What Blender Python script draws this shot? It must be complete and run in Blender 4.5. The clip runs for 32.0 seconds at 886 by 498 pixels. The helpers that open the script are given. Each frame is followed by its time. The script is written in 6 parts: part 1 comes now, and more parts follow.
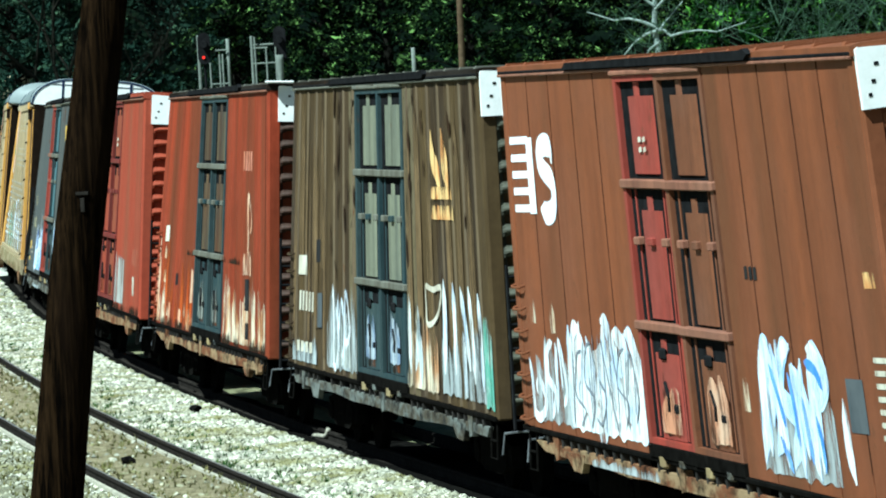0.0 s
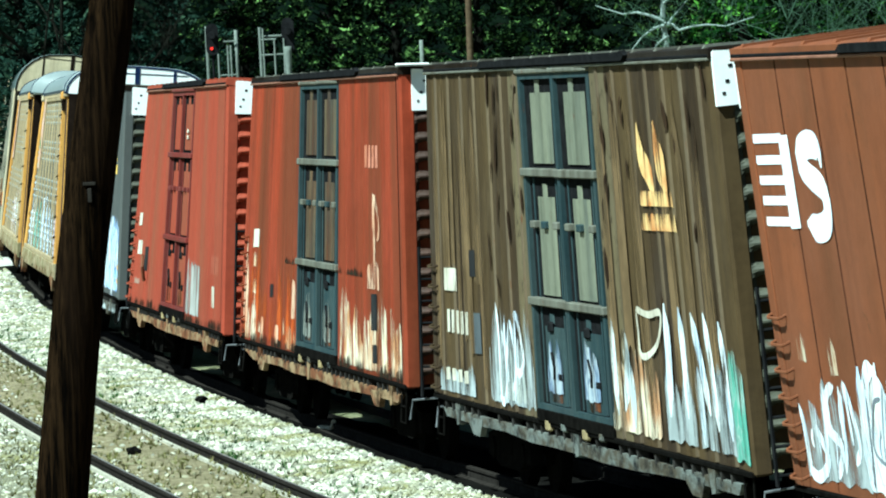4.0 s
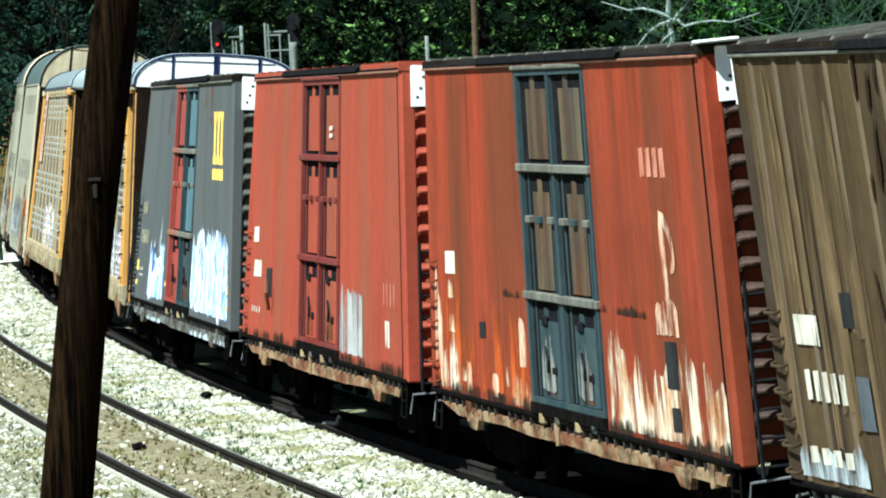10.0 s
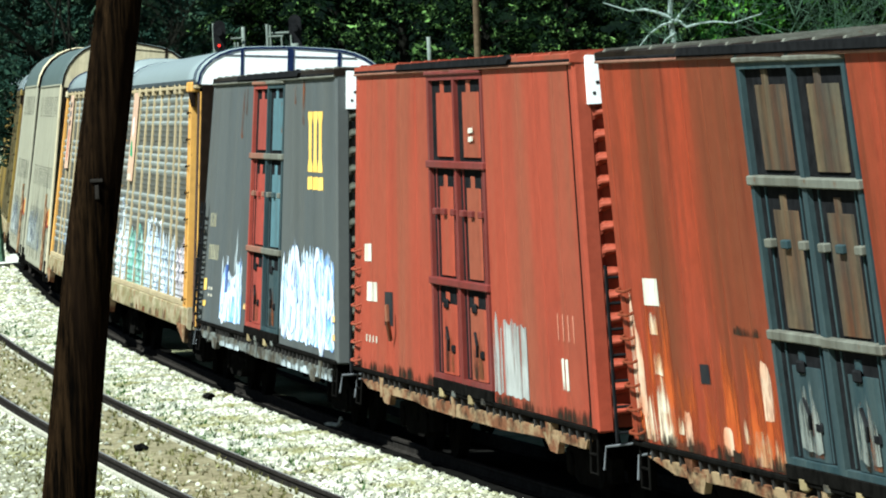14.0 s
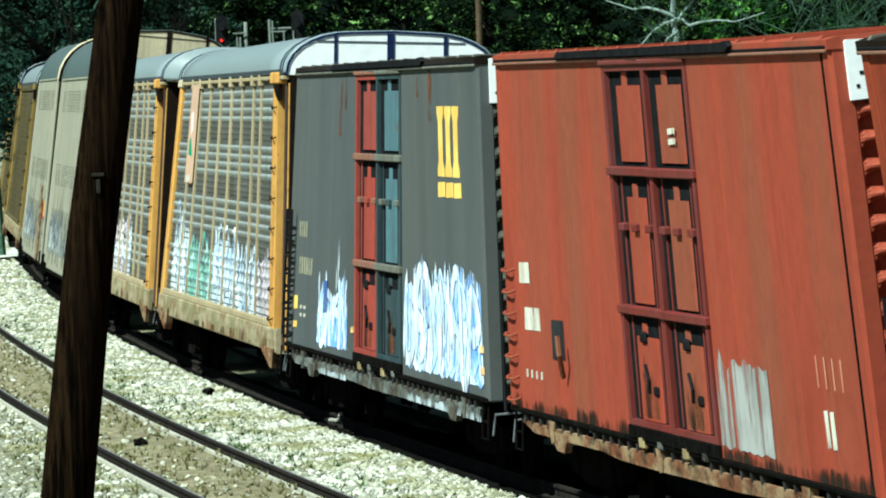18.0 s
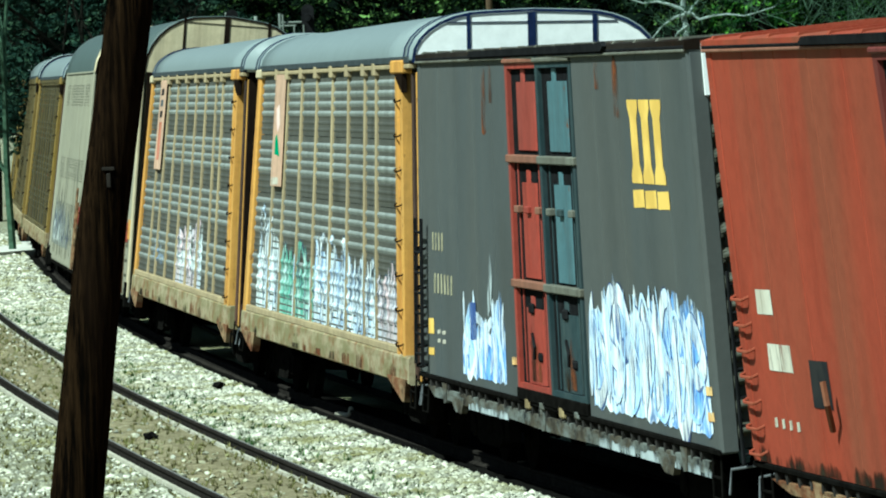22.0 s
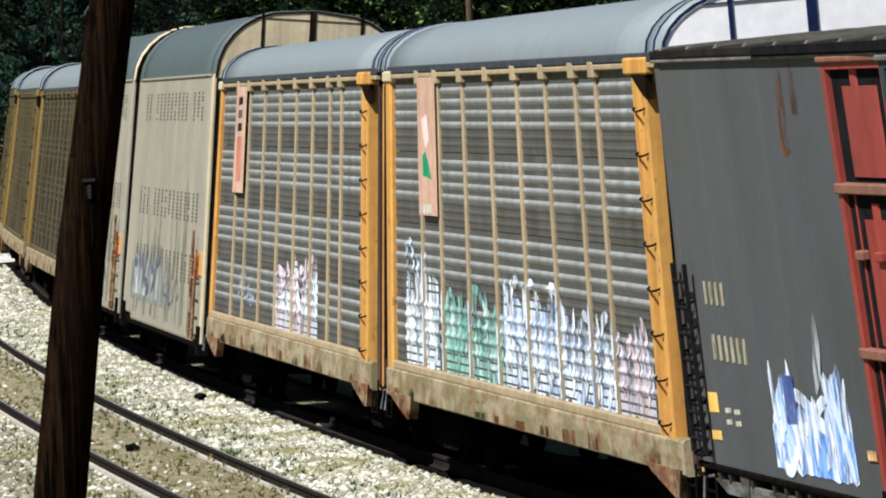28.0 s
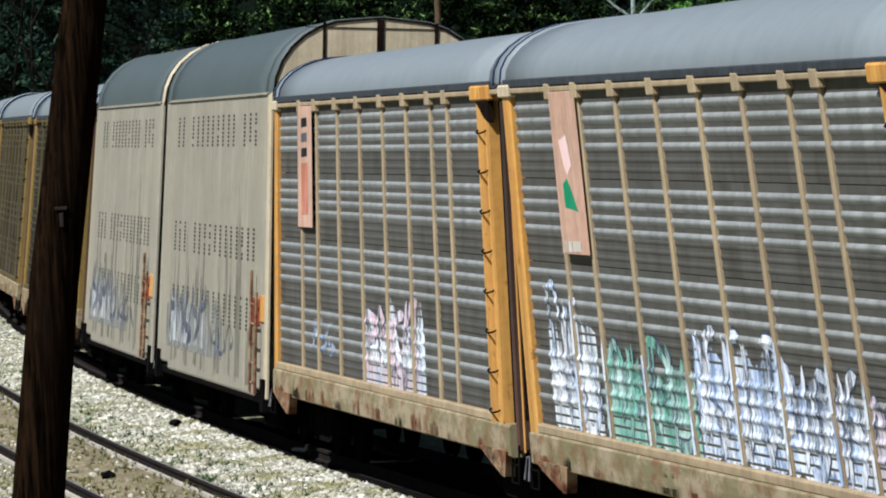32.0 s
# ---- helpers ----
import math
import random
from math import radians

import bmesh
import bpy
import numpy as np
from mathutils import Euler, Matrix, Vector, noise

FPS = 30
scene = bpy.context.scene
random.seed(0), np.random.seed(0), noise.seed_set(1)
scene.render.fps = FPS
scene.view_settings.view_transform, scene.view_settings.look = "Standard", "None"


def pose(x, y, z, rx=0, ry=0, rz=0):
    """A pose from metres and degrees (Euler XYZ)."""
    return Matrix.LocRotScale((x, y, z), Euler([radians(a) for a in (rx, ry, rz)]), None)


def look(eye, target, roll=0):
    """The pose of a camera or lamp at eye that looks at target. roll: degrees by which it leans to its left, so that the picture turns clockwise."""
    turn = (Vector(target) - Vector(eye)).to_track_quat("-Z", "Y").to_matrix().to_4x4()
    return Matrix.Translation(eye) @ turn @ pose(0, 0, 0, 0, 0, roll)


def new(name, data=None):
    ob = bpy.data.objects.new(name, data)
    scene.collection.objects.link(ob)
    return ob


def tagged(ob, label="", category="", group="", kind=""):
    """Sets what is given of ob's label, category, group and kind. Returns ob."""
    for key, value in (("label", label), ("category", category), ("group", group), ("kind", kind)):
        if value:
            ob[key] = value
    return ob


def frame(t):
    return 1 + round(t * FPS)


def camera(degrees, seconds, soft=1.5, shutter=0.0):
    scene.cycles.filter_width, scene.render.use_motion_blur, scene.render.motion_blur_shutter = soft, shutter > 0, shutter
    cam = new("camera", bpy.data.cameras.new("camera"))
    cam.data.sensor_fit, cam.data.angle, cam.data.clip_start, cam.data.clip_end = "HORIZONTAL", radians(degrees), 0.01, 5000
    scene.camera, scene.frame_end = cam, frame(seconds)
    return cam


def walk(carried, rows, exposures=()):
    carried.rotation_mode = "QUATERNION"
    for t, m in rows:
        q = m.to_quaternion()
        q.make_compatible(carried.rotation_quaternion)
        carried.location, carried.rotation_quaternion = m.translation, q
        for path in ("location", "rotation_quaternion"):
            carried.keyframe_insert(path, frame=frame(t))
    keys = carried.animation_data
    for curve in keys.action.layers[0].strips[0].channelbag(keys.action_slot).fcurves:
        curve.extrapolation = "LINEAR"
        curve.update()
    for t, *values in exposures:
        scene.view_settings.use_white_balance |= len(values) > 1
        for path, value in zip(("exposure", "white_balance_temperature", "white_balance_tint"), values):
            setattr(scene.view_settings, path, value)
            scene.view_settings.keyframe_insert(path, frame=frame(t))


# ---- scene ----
# ---- camera ----
EYE_Z = 4.42
cam = camera(8.56, 32.0, soft=2.0)
walk(cam, [(t, pose(0, 0, EYE_Z, 90 + tilt, 0, yaw) @ pose(0, 0, 0, 0, 0, lean)) for t, yaw, tilt, lean in (
    (0.0, -0.0642, -1.2681, -3.311), (0.5, -0.0950, -1.2699, -3.329), (1.0, -0.1335, -1.2574, -3.125),
    (1.5, -0.1487, -1.2109, -3.211), (2.0, -0.1743, -1.1875, -3.400), (2.5, -0.1121, -1.2143, -3.315),
    (3.0, -0.1319, -1.2277, -3.361), (3.5, -0.0622, -1.3080, -3.154), (5.5, 0.0320, -1.3567, -2.702),
    (6.0, -0.0138, -1.3175, -2.732), (6.5, -0.0224, -1.3188, -2.851), (7.0, -0.0046, -1.3265, -2.802),
    (7.5, 0.0249, -1.3200, -2.837), (8.0, -0.0088, -1.3157, -2.882), (8.5, -0.0062, -1.2931, -2.935),
    (9.0, -0.0003, -1.3073, -2.891), (9.5, 0.0524, -1.3433, -2.905), (10.0, 0.0599, -1.3727, -2.901),
    (10.5, 0.1068, -1.3823, -2.793), (11.0, 0.1122, -1.3853, -2.811), (11.5, 0.2063, -1.4033, -2.602),
    (12.0, 0.0694, -1.3375, -2.819), (12.5, 0.0414, -1.3259, -2.870), (13.0, 0.0844, -1.3250, -2.820),
    (13.5, 0.0616, -1.3591, -2.825), (14.0, 0.0778, -1.3617, -2.919), (14.5, 0.0821, -1.3221, -3.069),
    (16.5, 0.0168, -1.2916, -3.025), (17.0, -0.0592, -1.2971, -3.008), (17.5, 0.0367, -1.3303, -2.863),
    (18.0, 0.0878, -1.3941, -2.504), (18.5, 0.0811, -1.3448, -2.578), (19.0, 0.0770, -1.2574, -2.842),
    (19.5, 0.1690, -1.3380, -2.722), (20.0, 0.2223, -1.3907, -2.641), (20.5, 0.2151, -1.4198, -2.565),
    (21.0, 0.1480, -1.3957, -2.671), (21.5, 0.1965, -1.4162, -2.564), (22.0, 0.1893, -1.4472, -2.500),
    (22.5, 0.1975, -1.4865, -2.312), (23.0, 0.1318, -1.4680, -2.579), (23.5, 0.1013, -1.4152, -2.609),
    (24.0, 0.1216, -1.4177, -2.628), (24.5, 0.1232, -1.4460, -2.605), (25.0, 0.0761, -1.4132, -2.541),
    (25.5, 0.0800, -1.4051, -2.580), (27.5, 0.0252, -1.3876, -2.697), (28.0, 0.0022, -1.3545, -2.702),
    (28.5, -0.0121, -1.3247, -2.814), (29.0, 0.0026, -1.2973, -2.879), (29.5, 0.0601, -1.3234, -2.814),
    (30.0, 0.0634, -1.3254, -2.756), (30.5, 0.1277, -1.3708, -2.739), (31.0, 0.1780, -1.4330, -2.192),
    (31.5, -0.2619, -1.3779, -3.471), (32.0, -0.2728, -1.1506, -3.523),
)], exposures=[(0, 0.9, 5350, -13), (3, 1.02, 5300, -19), (6, 1.07, 5500, -8), (9, 1.17, 5560, -3), (12, 1.30, 5520, -6), (14, 1.17, 5700, -6), (17, 0.89, 5620, -12), (19, 0.88, 5620, -14), (22, 0.70, 5520, -18), (25, 0.70, 5900, 5), (29, 0.66, 6050, 13), (31, 0.47, 5900, 14), (32, 0.48, 5850, 14)])

# ---- light: high sun behind the camera, clear sky ----
SUN_TO = Vector((-0.75 * 0.643, -0.66 * 0.643, 0.766)).normalized()
sun = new("sun", bpy.data.lights.new("sun", "SUN"))
sun.data.energy, sun.data.angle, sun.data.color = 5.0, radians(0.53), (1.0, 0.96, 0.89)
sun.matrix_basis = look((0, 0, 60), Vector((0, 0, 60)) - SUN_TO)
world = bpy.data.worlds.new("sky")
scene.world = world
world.use_nodes = True
sky = world.node_tree.nodes.new("ShaderNodeTexSky")
sky.sky_type, sky.sun_disc = "NISHITA", False
sky.sun_elevation = math.asin(SUN_TO.z)
sky.sun_rotation = math.atan2(SUN_TO.x, SUN_TO.y)
world.node_tree.nodes["Background"].inputs["Strength"].default_value = 0.03
world.node_tree.links.new(sky.outputs["Color"], world.node_tree.nodes["Background"].inputs["Color"])

# ---- the lie of the tracks ----
# s: metres along the train's track, growing towards the camera; the line is the train's side that faces the camera
Y0, A0, K1, K2, K3, GRADE = 69.99, 0.17309, 0.966e-3, 0.0871e-5, 0.1384e-5, -0.005824
LEAN0, LEAN1, LEAN2, LEAN3, TWIST = -0.01925, 0.4689e-2, 0.5427e-4, -0.526e-4, 0.0047


def heading(s):
    return A0 + K1 * s + K2 * s * s + K3 * min(0.0, s + 35.0) ** 2


def cant(s):
    s = max(-110.0, min(40.0, s))
    return LEAN0 + LEAN1 * s + LEAN2 * s * s + LEAN3 * min(0.0, s + 35.0) ** 2


STEP = 0.5
LINE = {0: (0.0, Y0)}
for _sign in (1, -1):
    for _k in range(1, 560 if _sign < 0 else 330):
        _x, _y = LINE[_sign * (_k - 1)]
        _a = heading(_sign * (_k - 0.5) * STEP)
        LINE[_sign * _k] = (_x + _sign * STEP * math.sin(_a), _y - _sign * STEP * math.cos(_a))


def on_track(s, side=0.0, z=0.0):
    """The point at s metres along the line, side metres from it towards the camera, z above the rails."""
    k = math.floor(s / STEP)
    u = s / STEP - k
    (x0, y0), (x1, y1) = LINE[k], LINE[k + 1]
    a = heading(s)
    return Vector((x0 + (x1 - x0) * u - math.cos(a) * side, y0 + (y1 - y0) * u - math.sin(a) * side, GRADE * s + 0.279e-4 * max(-75.0, min(0.0, s + 35.0)) ** 2 + z))


def ground_z(y):
    return -GRADE * (y - Y0)


# ---- materials ----
def material(name):
    mat = bpy.data.materials.new(name)
    mat.use_nodes = True
    bsdf = mat.node_tree.nodes["Principled BSDF"]
    bsdf.inputs["Specular IOR Level"].default_value = 0.0
    return mat, mat.node_tree.nodes, mat.node_tree.links, bsdf


def coords(nodes, links, scale, seed=0.0, per_object=False):
    """Object coordinates, stretched and shifted by a seed or by each object's own random number."""
    tc, mp = nodes.new("ShaderNodeTexCoord"), nodes.new("ShaderNodeMapping")
    mp.inputs["Scale"].default_value = scale
    mp.inputs["Location"].default_value = (seed, seed * 1.7, seed * 0.3)
    links.new(tc.outputs["Object"], mp.inputs["Vector"])
    if not per_object:
        return mp.outputs["Vector"]
    info, add = nodes.new("ShaderNodeObjectInfo"), nodes.new("ShaderNodeVectorMath")
    mul = nodes.new("ShaderNodeMath")
    mul.operation, mul.inputs[1].default_value = "MULTIPLY", 60.0
    links.new(info.outputs["Random"], mul.inputs[0])
    links.new(mp.outputs["Vector"], add.inputs[0])
    links.new(mul.outputs[0], add.inputs[1])
    return add.outputs[0]


def noise_at(nodes, links, vec, scale, detail=4.0, rough=0.55):
    n = nodes.new("ShaderNodeTexNoise")
    n.inputs["Scale"].default_value, n.inputs["Detail"].default_value, n.inputs["Roughness"].default_value = scale, detail, rough
    links.new(vec, n.inputs["Vector"])
    return n.outputs["Fac"]


def ramp(nodes, links, fac, lo, hi):
    r = nodes.new("ShaderNodeMapRange")
    r.inputs["From Min"].default_value, r.inputs["From Max"].default_value = lo, hi
    links.new(fac, r.inputs["Value"])
    return r.outputs["Result"]


def mix(nodes, links, fac, a, b, how="MIX"):
    m = nodes.new("ShaderNodeMix")
    m.data_type, m.blend_type = "RGBA", how
    for value, socket in ((a, m.inputs[6]), (b, m.inputs[7])):
        if isinstance(value, tuple):
            socket.default_value = (*value, 1)
        else:
            links.new(value, socket)
    if isinstance(fac, float):
        m.inputs[0].default_value = fac
    else:
        links.new(fac, m.inputs[0])
    return m.outputs[2]


def bump(nodes, links, bsdf, fac, strength, distance):
    b = nodes.new("ShaderNodeBump")
    b.inputs["Strength"].default_value, b.inputs["Distance"].default_value = strength, distance
    links.new(fac, b.inputs["Height"])
    links.new(b.outputs["Normal"], bsdf.inputs["Normal"])


def painted_steel(name, base, streak, amount=0.5, rust=(0.11, 0.045, 0.02), rust_lo=0.62, seed=0.0, rough=0.7, band=0.5, own=True, metal=0.0, fade_by=1.0, grime=0.4, wash=None, wash_by=0.0, fineness=5.0, mottle=0.35, gloss=0.22):
    """Weathered paint on steel: streaks that run down, patches of fade, spots of rust."""
    mat, n, l, p = material(name)
    run = coords(n, l, (band * 2.2, band * 2.2, 0.10), seed, own)
    fade = coords(n, l, (0.35, 0.35, 0.5), seed + 3, own)
    fine = coords(n, l, (1, 1, 1), seed + 5, own)
    streaks = ramp(n, l, noise_at(n, l, run, 2.4, fineness, 0.65), 0.5 - 0.28 * amount, 0.78 - 0.22 * amount)
    col = mix(n, l, streaks, base, streak)
    dull = tuple(c * (1 - 0.28 * fade_by) + 0.02 * fade_by for c in base)
    col = mix(n, l, ramp(n, l, noise_at(n, l, fade, 1.6), 0.42, 0.75), col, dull)
    spots = ramp(n, l, noise_at(n, l, fine, 5.0, 6.0, 0.7), rust_lo, rust_lo + 0.1)
    col = mix(n, l, spots, col, rust)
    if wash:
        wide = coords(n, l, (0.55, 0.55, 0.06), seed + 11, own)
        much = n.new("ShaderNodeMath")
        much.operation, much.inputs[1].default_value = "MULTIPLY", wash_by
        l.new(ramp(n, l, noise_at(n, l, wide, 1.5, fineness, 0.6), 0.44, 0.62), much.inputs[0])
        col = mix(n, l, much.outputs[0], col, wash)
    thin = coords(n, l, (band * 6.5, band * 6.5, 0.16), seed + 8, own)
    soot = n.new("ShaderNodeMath")
    soot.operation, soot.inputs[1].default_value = "MULTIPLY", grime
    l.new(ramp(n, l, noise_at(n, l, thin, 1.7, 5.0, 0.7), 0.5, 0.72), soot.inputs[0])
    col = mix(n, l, soot.outputs[0], col, tuple(c * 0.22 for c in base))
    dirt = n.new("ShaderNodeMath")
    dirt.operation, dirt.inputs[1].default_value = "MULTIPLY", mottle
    l.new(ramp(n, l, noise_at(n, l, coords(n, l, (0.8, 0.8, 0.9), seed + 15, own), 6.0, 7.0, 0.75), 0.42, 0.72), dirt.inputs[0])
    col = mix(n, l, dirt.outputs[0], col, tuple(c * 0.3 for c in base))
    l.new(col, p.inputs["Base Color"])
    p.inputs["Roughness"].default_value, p.inputs["Metallic"].default_value = rough, metal
    p.inputs["Specular IOR Level"].default_value = gloss
    bump(n, l, p, noise_at(n, l, fine, 14.0, 4.0), 0.25, 0.01)
    return mat


def feathered(nodes, links, fac, cover, feather):
    """How far paint covers: whole at its lower edge, torn into streaks towards its upper one."""
    tc, sep = nodes.new("ShaderNodeTexCoord"), nodes.new("ShaderNodeSeparateXYZ")
    links.new(tc.outputs["Generated"], sep.inputs[0])
    rise = nodes.new("ShaderNodeMath")
    rise.operation, rise.inputs[1].default_value = "POWER", 2.2
    links.new(sep.outputs["Z"], rise.inputs[0])
    down = nodes.new("ShaderNodeMath")
    down.operation, down.inputs[1].default_value = "MULTIPLY_ADD", -feather
    links.new(rise.outputs[0], down.inputs[0])
    links.new(fac, down.inputs[2])
    return ramp(nodes, links, down.outputs[0], cover - 0.10, cover + 0.08)


def worn_paint(name, colour, second, cover=0.42, seed=0.0, grain=(5.0, 5.0, 0.9), feather=0.0):
    """Sprayed or stencilled paint, worn through in streaks so that what lies below shows."""
    mat, n, l, p = material(name)
    v = coords(n, l, grain, seed)
    w = coords(n, l, (0.9, 0.9, 0.9), seed + 9)
    fac = noise_at(n, l, v, 1.5, 5.0, 0.7)
    col = mix(n, l, ramp(n, l, noise_at(n, l, w, 2.2, 3.0), 0.42, 0.62), colour, second)
    l.new(col, p.inputs["Base Color"])
    p.inputs["Roughness"].default_value = 0.45
    alpha = feathered(n, l, fac, cover, feather)
    l.new(alpha, p.inputs["Alpha"])
    return mat


def scribbled(name, colour, second, ink, cover=0.36, seed=0.0, line=0.012, feather=0.22):
    """Sprayed lettering gone blurred: a pale fill in two tints, crossed by loose inked lines, worn through in streaks."""
    mat, n, l, p = material(name)
    tint = noise_at(n, l, coords(n, l, (0.8, 0.8, 0.45), seed), 2.6, 4.0, 0.6)
    col = mix(n, l, ramp(n, l, tint, 0.46, 0.60), colour, second)
    for k, grain in enumerate(((0.9, 0.9, 0.40), (1.7, 1.7, 0.75), (2.6, 2.6, 1.0))):
        v = noise_at(n, l, coords(n, l, grain, seed + 20 + 7 * k), 2.2, 1.5, 0.4)
        off, mag = n.new("ShaderNodeMath"), n.new("ShaderNodeMath")
        off.operation, off.inputs[1].default_value, mag.operation = "SUBTRACT", 0.5 + 0.02 * k, "ABSOLUTE"
        l.new(v, off.inputs[0])
        l.new(off.outputs[0], mag.inputs[0])
        col = mix(n, l, ramp(n, l, mag.outputs[0], line * 2.2, line * 0.3), col, tuple(a + (b - a) * (0.25, 0.5, 0.65)[k] for a, b in zip(ink, second)))
    l.new(col, p.inputs["Base Color"])
    p.inputs["Roughness"].default_value = 0.6
    worn = noise_at(n, l, coords(n, l, (3.6, 3.6, 0.45), seed + 40), 1.4, 5.0, 0.7)
    l.new(feathered(n, l, worn, cover, feather), p.inputs["Alpha"])
    return mat


def plain(name, colour, rough=0.6, metal=0.0, vary=0.35, scale=6.0, bumps=0.3):
    mat, n, l, p = material(name)
    v = coords(n, l, (1, 1, 1), 1.0, True)
    f = noise_at(n, l, v, scale, 5.0, 0.65)
    dark = tuple(c * (1 - vary) for c in colour)
    light = tuple(min(1, c * (1 + vary)) for c in colour)
    col = mix(n, l, ramp(n, l, f, 0.3, 0.7), dark, light)
    l.new(col, p.inputs["Base Color"])
    p.inputs["Roughness"].default_value, p.inputs["Metallic"].default_value = rough, metal
    if metal:
        p.inputs["Specular IOR Level"].default_value = 0.4
    bump(n, l, p, f, bumps, 0.01)
    return mat


def grimy(name, pale, second, dark, seed=0.0):
    """Dust, rust and grease in blotches on rough steel."""
    mat, n, l, p = material(name)
    a = noise_at(n, l, coords(n, l, (0.9, 0.9, 2.2), seed, True), 1.6, 5.0, 0.65)
    b = noise_at(n, l, coords(n, l, (1.6, 1.6, 2.5), seed + 4, True), 1.5, 6.0, 0.7)
    c = noise_at(n, l, coords(n, l, (1, 1, 1), seed + 9, True), 14.0, 4.0, 0.6)
    col = mix(n, l, ramp(n, l, a, 0.42, 0.58), pale, second)
    col = mix(n, l, ramp(n, l, b, 0.47, 0.68), col, dark)
    l.new(col, p.inputs["Base Color"])
    p.inputs["Roughness"].default_value = 0.85
    bump(n, l, p, c, 0.4, 0.02)
    return mat


M = {}
# boxcar paints
M["brown"] = painted_steel("brown_paint", (0.205, 0.064, 0.025), (0.150, 0.048, 0.020), 0.45, seed=1, fade_by=0.5, grime=0.25, own=False, band=0.3, wash=(0.122, 0.046, 0.020), wash_by=0.85, fineness=1.5, mottle=0.25, gloss=0.18)
M["olive"] = painted_steel("weathered_brown_paint", (0.054, 0.034, 0.018), (0.026, 0.017, 0.011), 0.6, rust=(0.03, 0.018, 0.012), rust_lo=0.60, seed=2, grime=0.5, own=False, band=0.42, wash=(0.092, 0.061, 0.028), wash_by=0.8, gloss=0.06)
M["orange"] = painted_steel("rusty_red_paint", (0.285, 0.041, 0.015), (0.150, 0.030, 0.012), 0.62, rust=(0.33, 0.08, 0.022), rust_lo=0.66, seed=3, fade_by=0.4, grime=0.5, own=False, band=0.36, wash=(0.115, 0.036, 0.015), wash_by=0.75, fineness=3.5, gloss=0.12)
M["red"] = painted_steel("oxide_red_paint", (0.290, 0.050, 0.026), (0.235, 0.041, 0.022), 0.3, rust=(0.15, 0.038, 0.022), rust_lo=0.74, seed=4, fade_by=0.15, grime=0.25, own=False, band=0.22, wash=(0.200, 0.066, 0.036), wash_by=0.65, fineness=2.0, mottle=0.3, gloss=0.14)
M["grey"] = painted_steel("dark_grey_paint", (0.072, 0.079, 0.081), (0.064, 0.067, 0.066), 0.35, rust=(0.05, 0.042, 0.03), rust_lo=0.74, seed=5, fade_by=0.2, grime=0.06, own=False, band=0.25, wash=(0.092, 0.093, 0.087), wash_by=0.5, fineness=1.0, mottle=0.15, gloss=0.15)
# doors
M["door_red"] = painted_steel("door_red_paint", (0.30, 0.045, 0.030), (0.19, 0.035, 0.025), 0.4, seed=6)
M["door_rust"] = painted_steel("door_rust_paint", (0.18, 0.065, 0.030), (0.11, 0.04, 0.02), 0.5, seed=7)
M["door_slate"] = painted_steel("door_slate_paint", (0.022, 0.042, 0.050), (0.055, 0.075, 0.075), 0.4, seed=8, rust_lo=0.66, gloss=0.08)
M["door_beige"] = painted_steel("door_beige_paint", (0.22, 0.225, 0.16), (0.11, 0.12, 0.10), 0.45, seed=9, grime=0.6, gloss=0.12)
M["door_teal"] = painted_steel("door_teal_paint", (0.085, 0.17, 0.20), (0.06, 0.09, 0.10), 0.4, seed=10)
M["door_patch"] = painted_steel("door_patched_paint", (0.038, 0.042, 0.036), (0.09, 0.036, 0.018), 0.7, seed=11, grime=0.8, wash=(0.19, 0.155, 0.09), wash_by=0.55, gloss=0.06)
M["rail_pale"] = painted_steel("pale_rail_paint", (0.165, 0.165, 0.135), (0.07, 0.06, 0.045), 0.5, seed=12)
M["rail_rust"] = painted_steel("rusty_rail_paint", (0.26, 0.115, 0.072), (0.15, 0.06, 0.04), 0.5, seed=13)
M["white"] = plain("white_paint", (0.82, 0.82, 0.82), 0.45, vary=0.08)
# grimy steel made near-black: the shade beneath the cars is painted in
M["under"] = plain("grimy_shaded_steel", (0.006, 0.0055, 0.005), 0.9, vary=0.5)
M["sill"] = grimy("grimy_sill_paint", (0.15, 0.16, 0.15), (0.075, 0.065, 0.05), (0.008, 0.008, 0.010), 14)
M["sill_rust"] = grimy("rusty_sill_paint", (0.27, 0.19, 0.11), (0.15, 0.065, 0.035), (0.010, 0.008, 0.007), 15)
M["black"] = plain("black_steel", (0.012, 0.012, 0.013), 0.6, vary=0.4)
M["iron"] = plain("bare_cast_iron", (0.13, 0.135, 0.145), 0.5, 0.2, vary=0.6)
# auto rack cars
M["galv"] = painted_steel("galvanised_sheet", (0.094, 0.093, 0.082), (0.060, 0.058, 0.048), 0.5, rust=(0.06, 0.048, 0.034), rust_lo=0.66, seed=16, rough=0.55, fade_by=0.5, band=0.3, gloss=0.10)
M["tan"] = painted_steel("tan_rib_paint", (0.40, 0.315, 0.185), (0.27, 0.205, 0.12), 0.4, rust_lo=0.66, seed=17)
M["yellow"] = painted_steel("orange_yellow_paint", (0.66, 0.35, 0.075), (0.42, 0.19, 0.045), 0.5, rust_lo=0.60, seed=18, grime=0.55)
# far cars' yellow and ribs: their dimmer light is painted into darker copies
M["dull_yellow"] = painted_steel("dimmed_yellow_paint", (0.26, 0.17, 0.035), (0.11, 0.075, 0.022), 0.55, rust_lo=0.60, seed=31)
M["dull_rib"] = painted_steel("dimmed_tan_rib_paint", (0.115, 0.092, 0.040), (0.05, 0.04, 0.02), 0.55, rust_lo=0.60, seed=32, gloss=0.08)
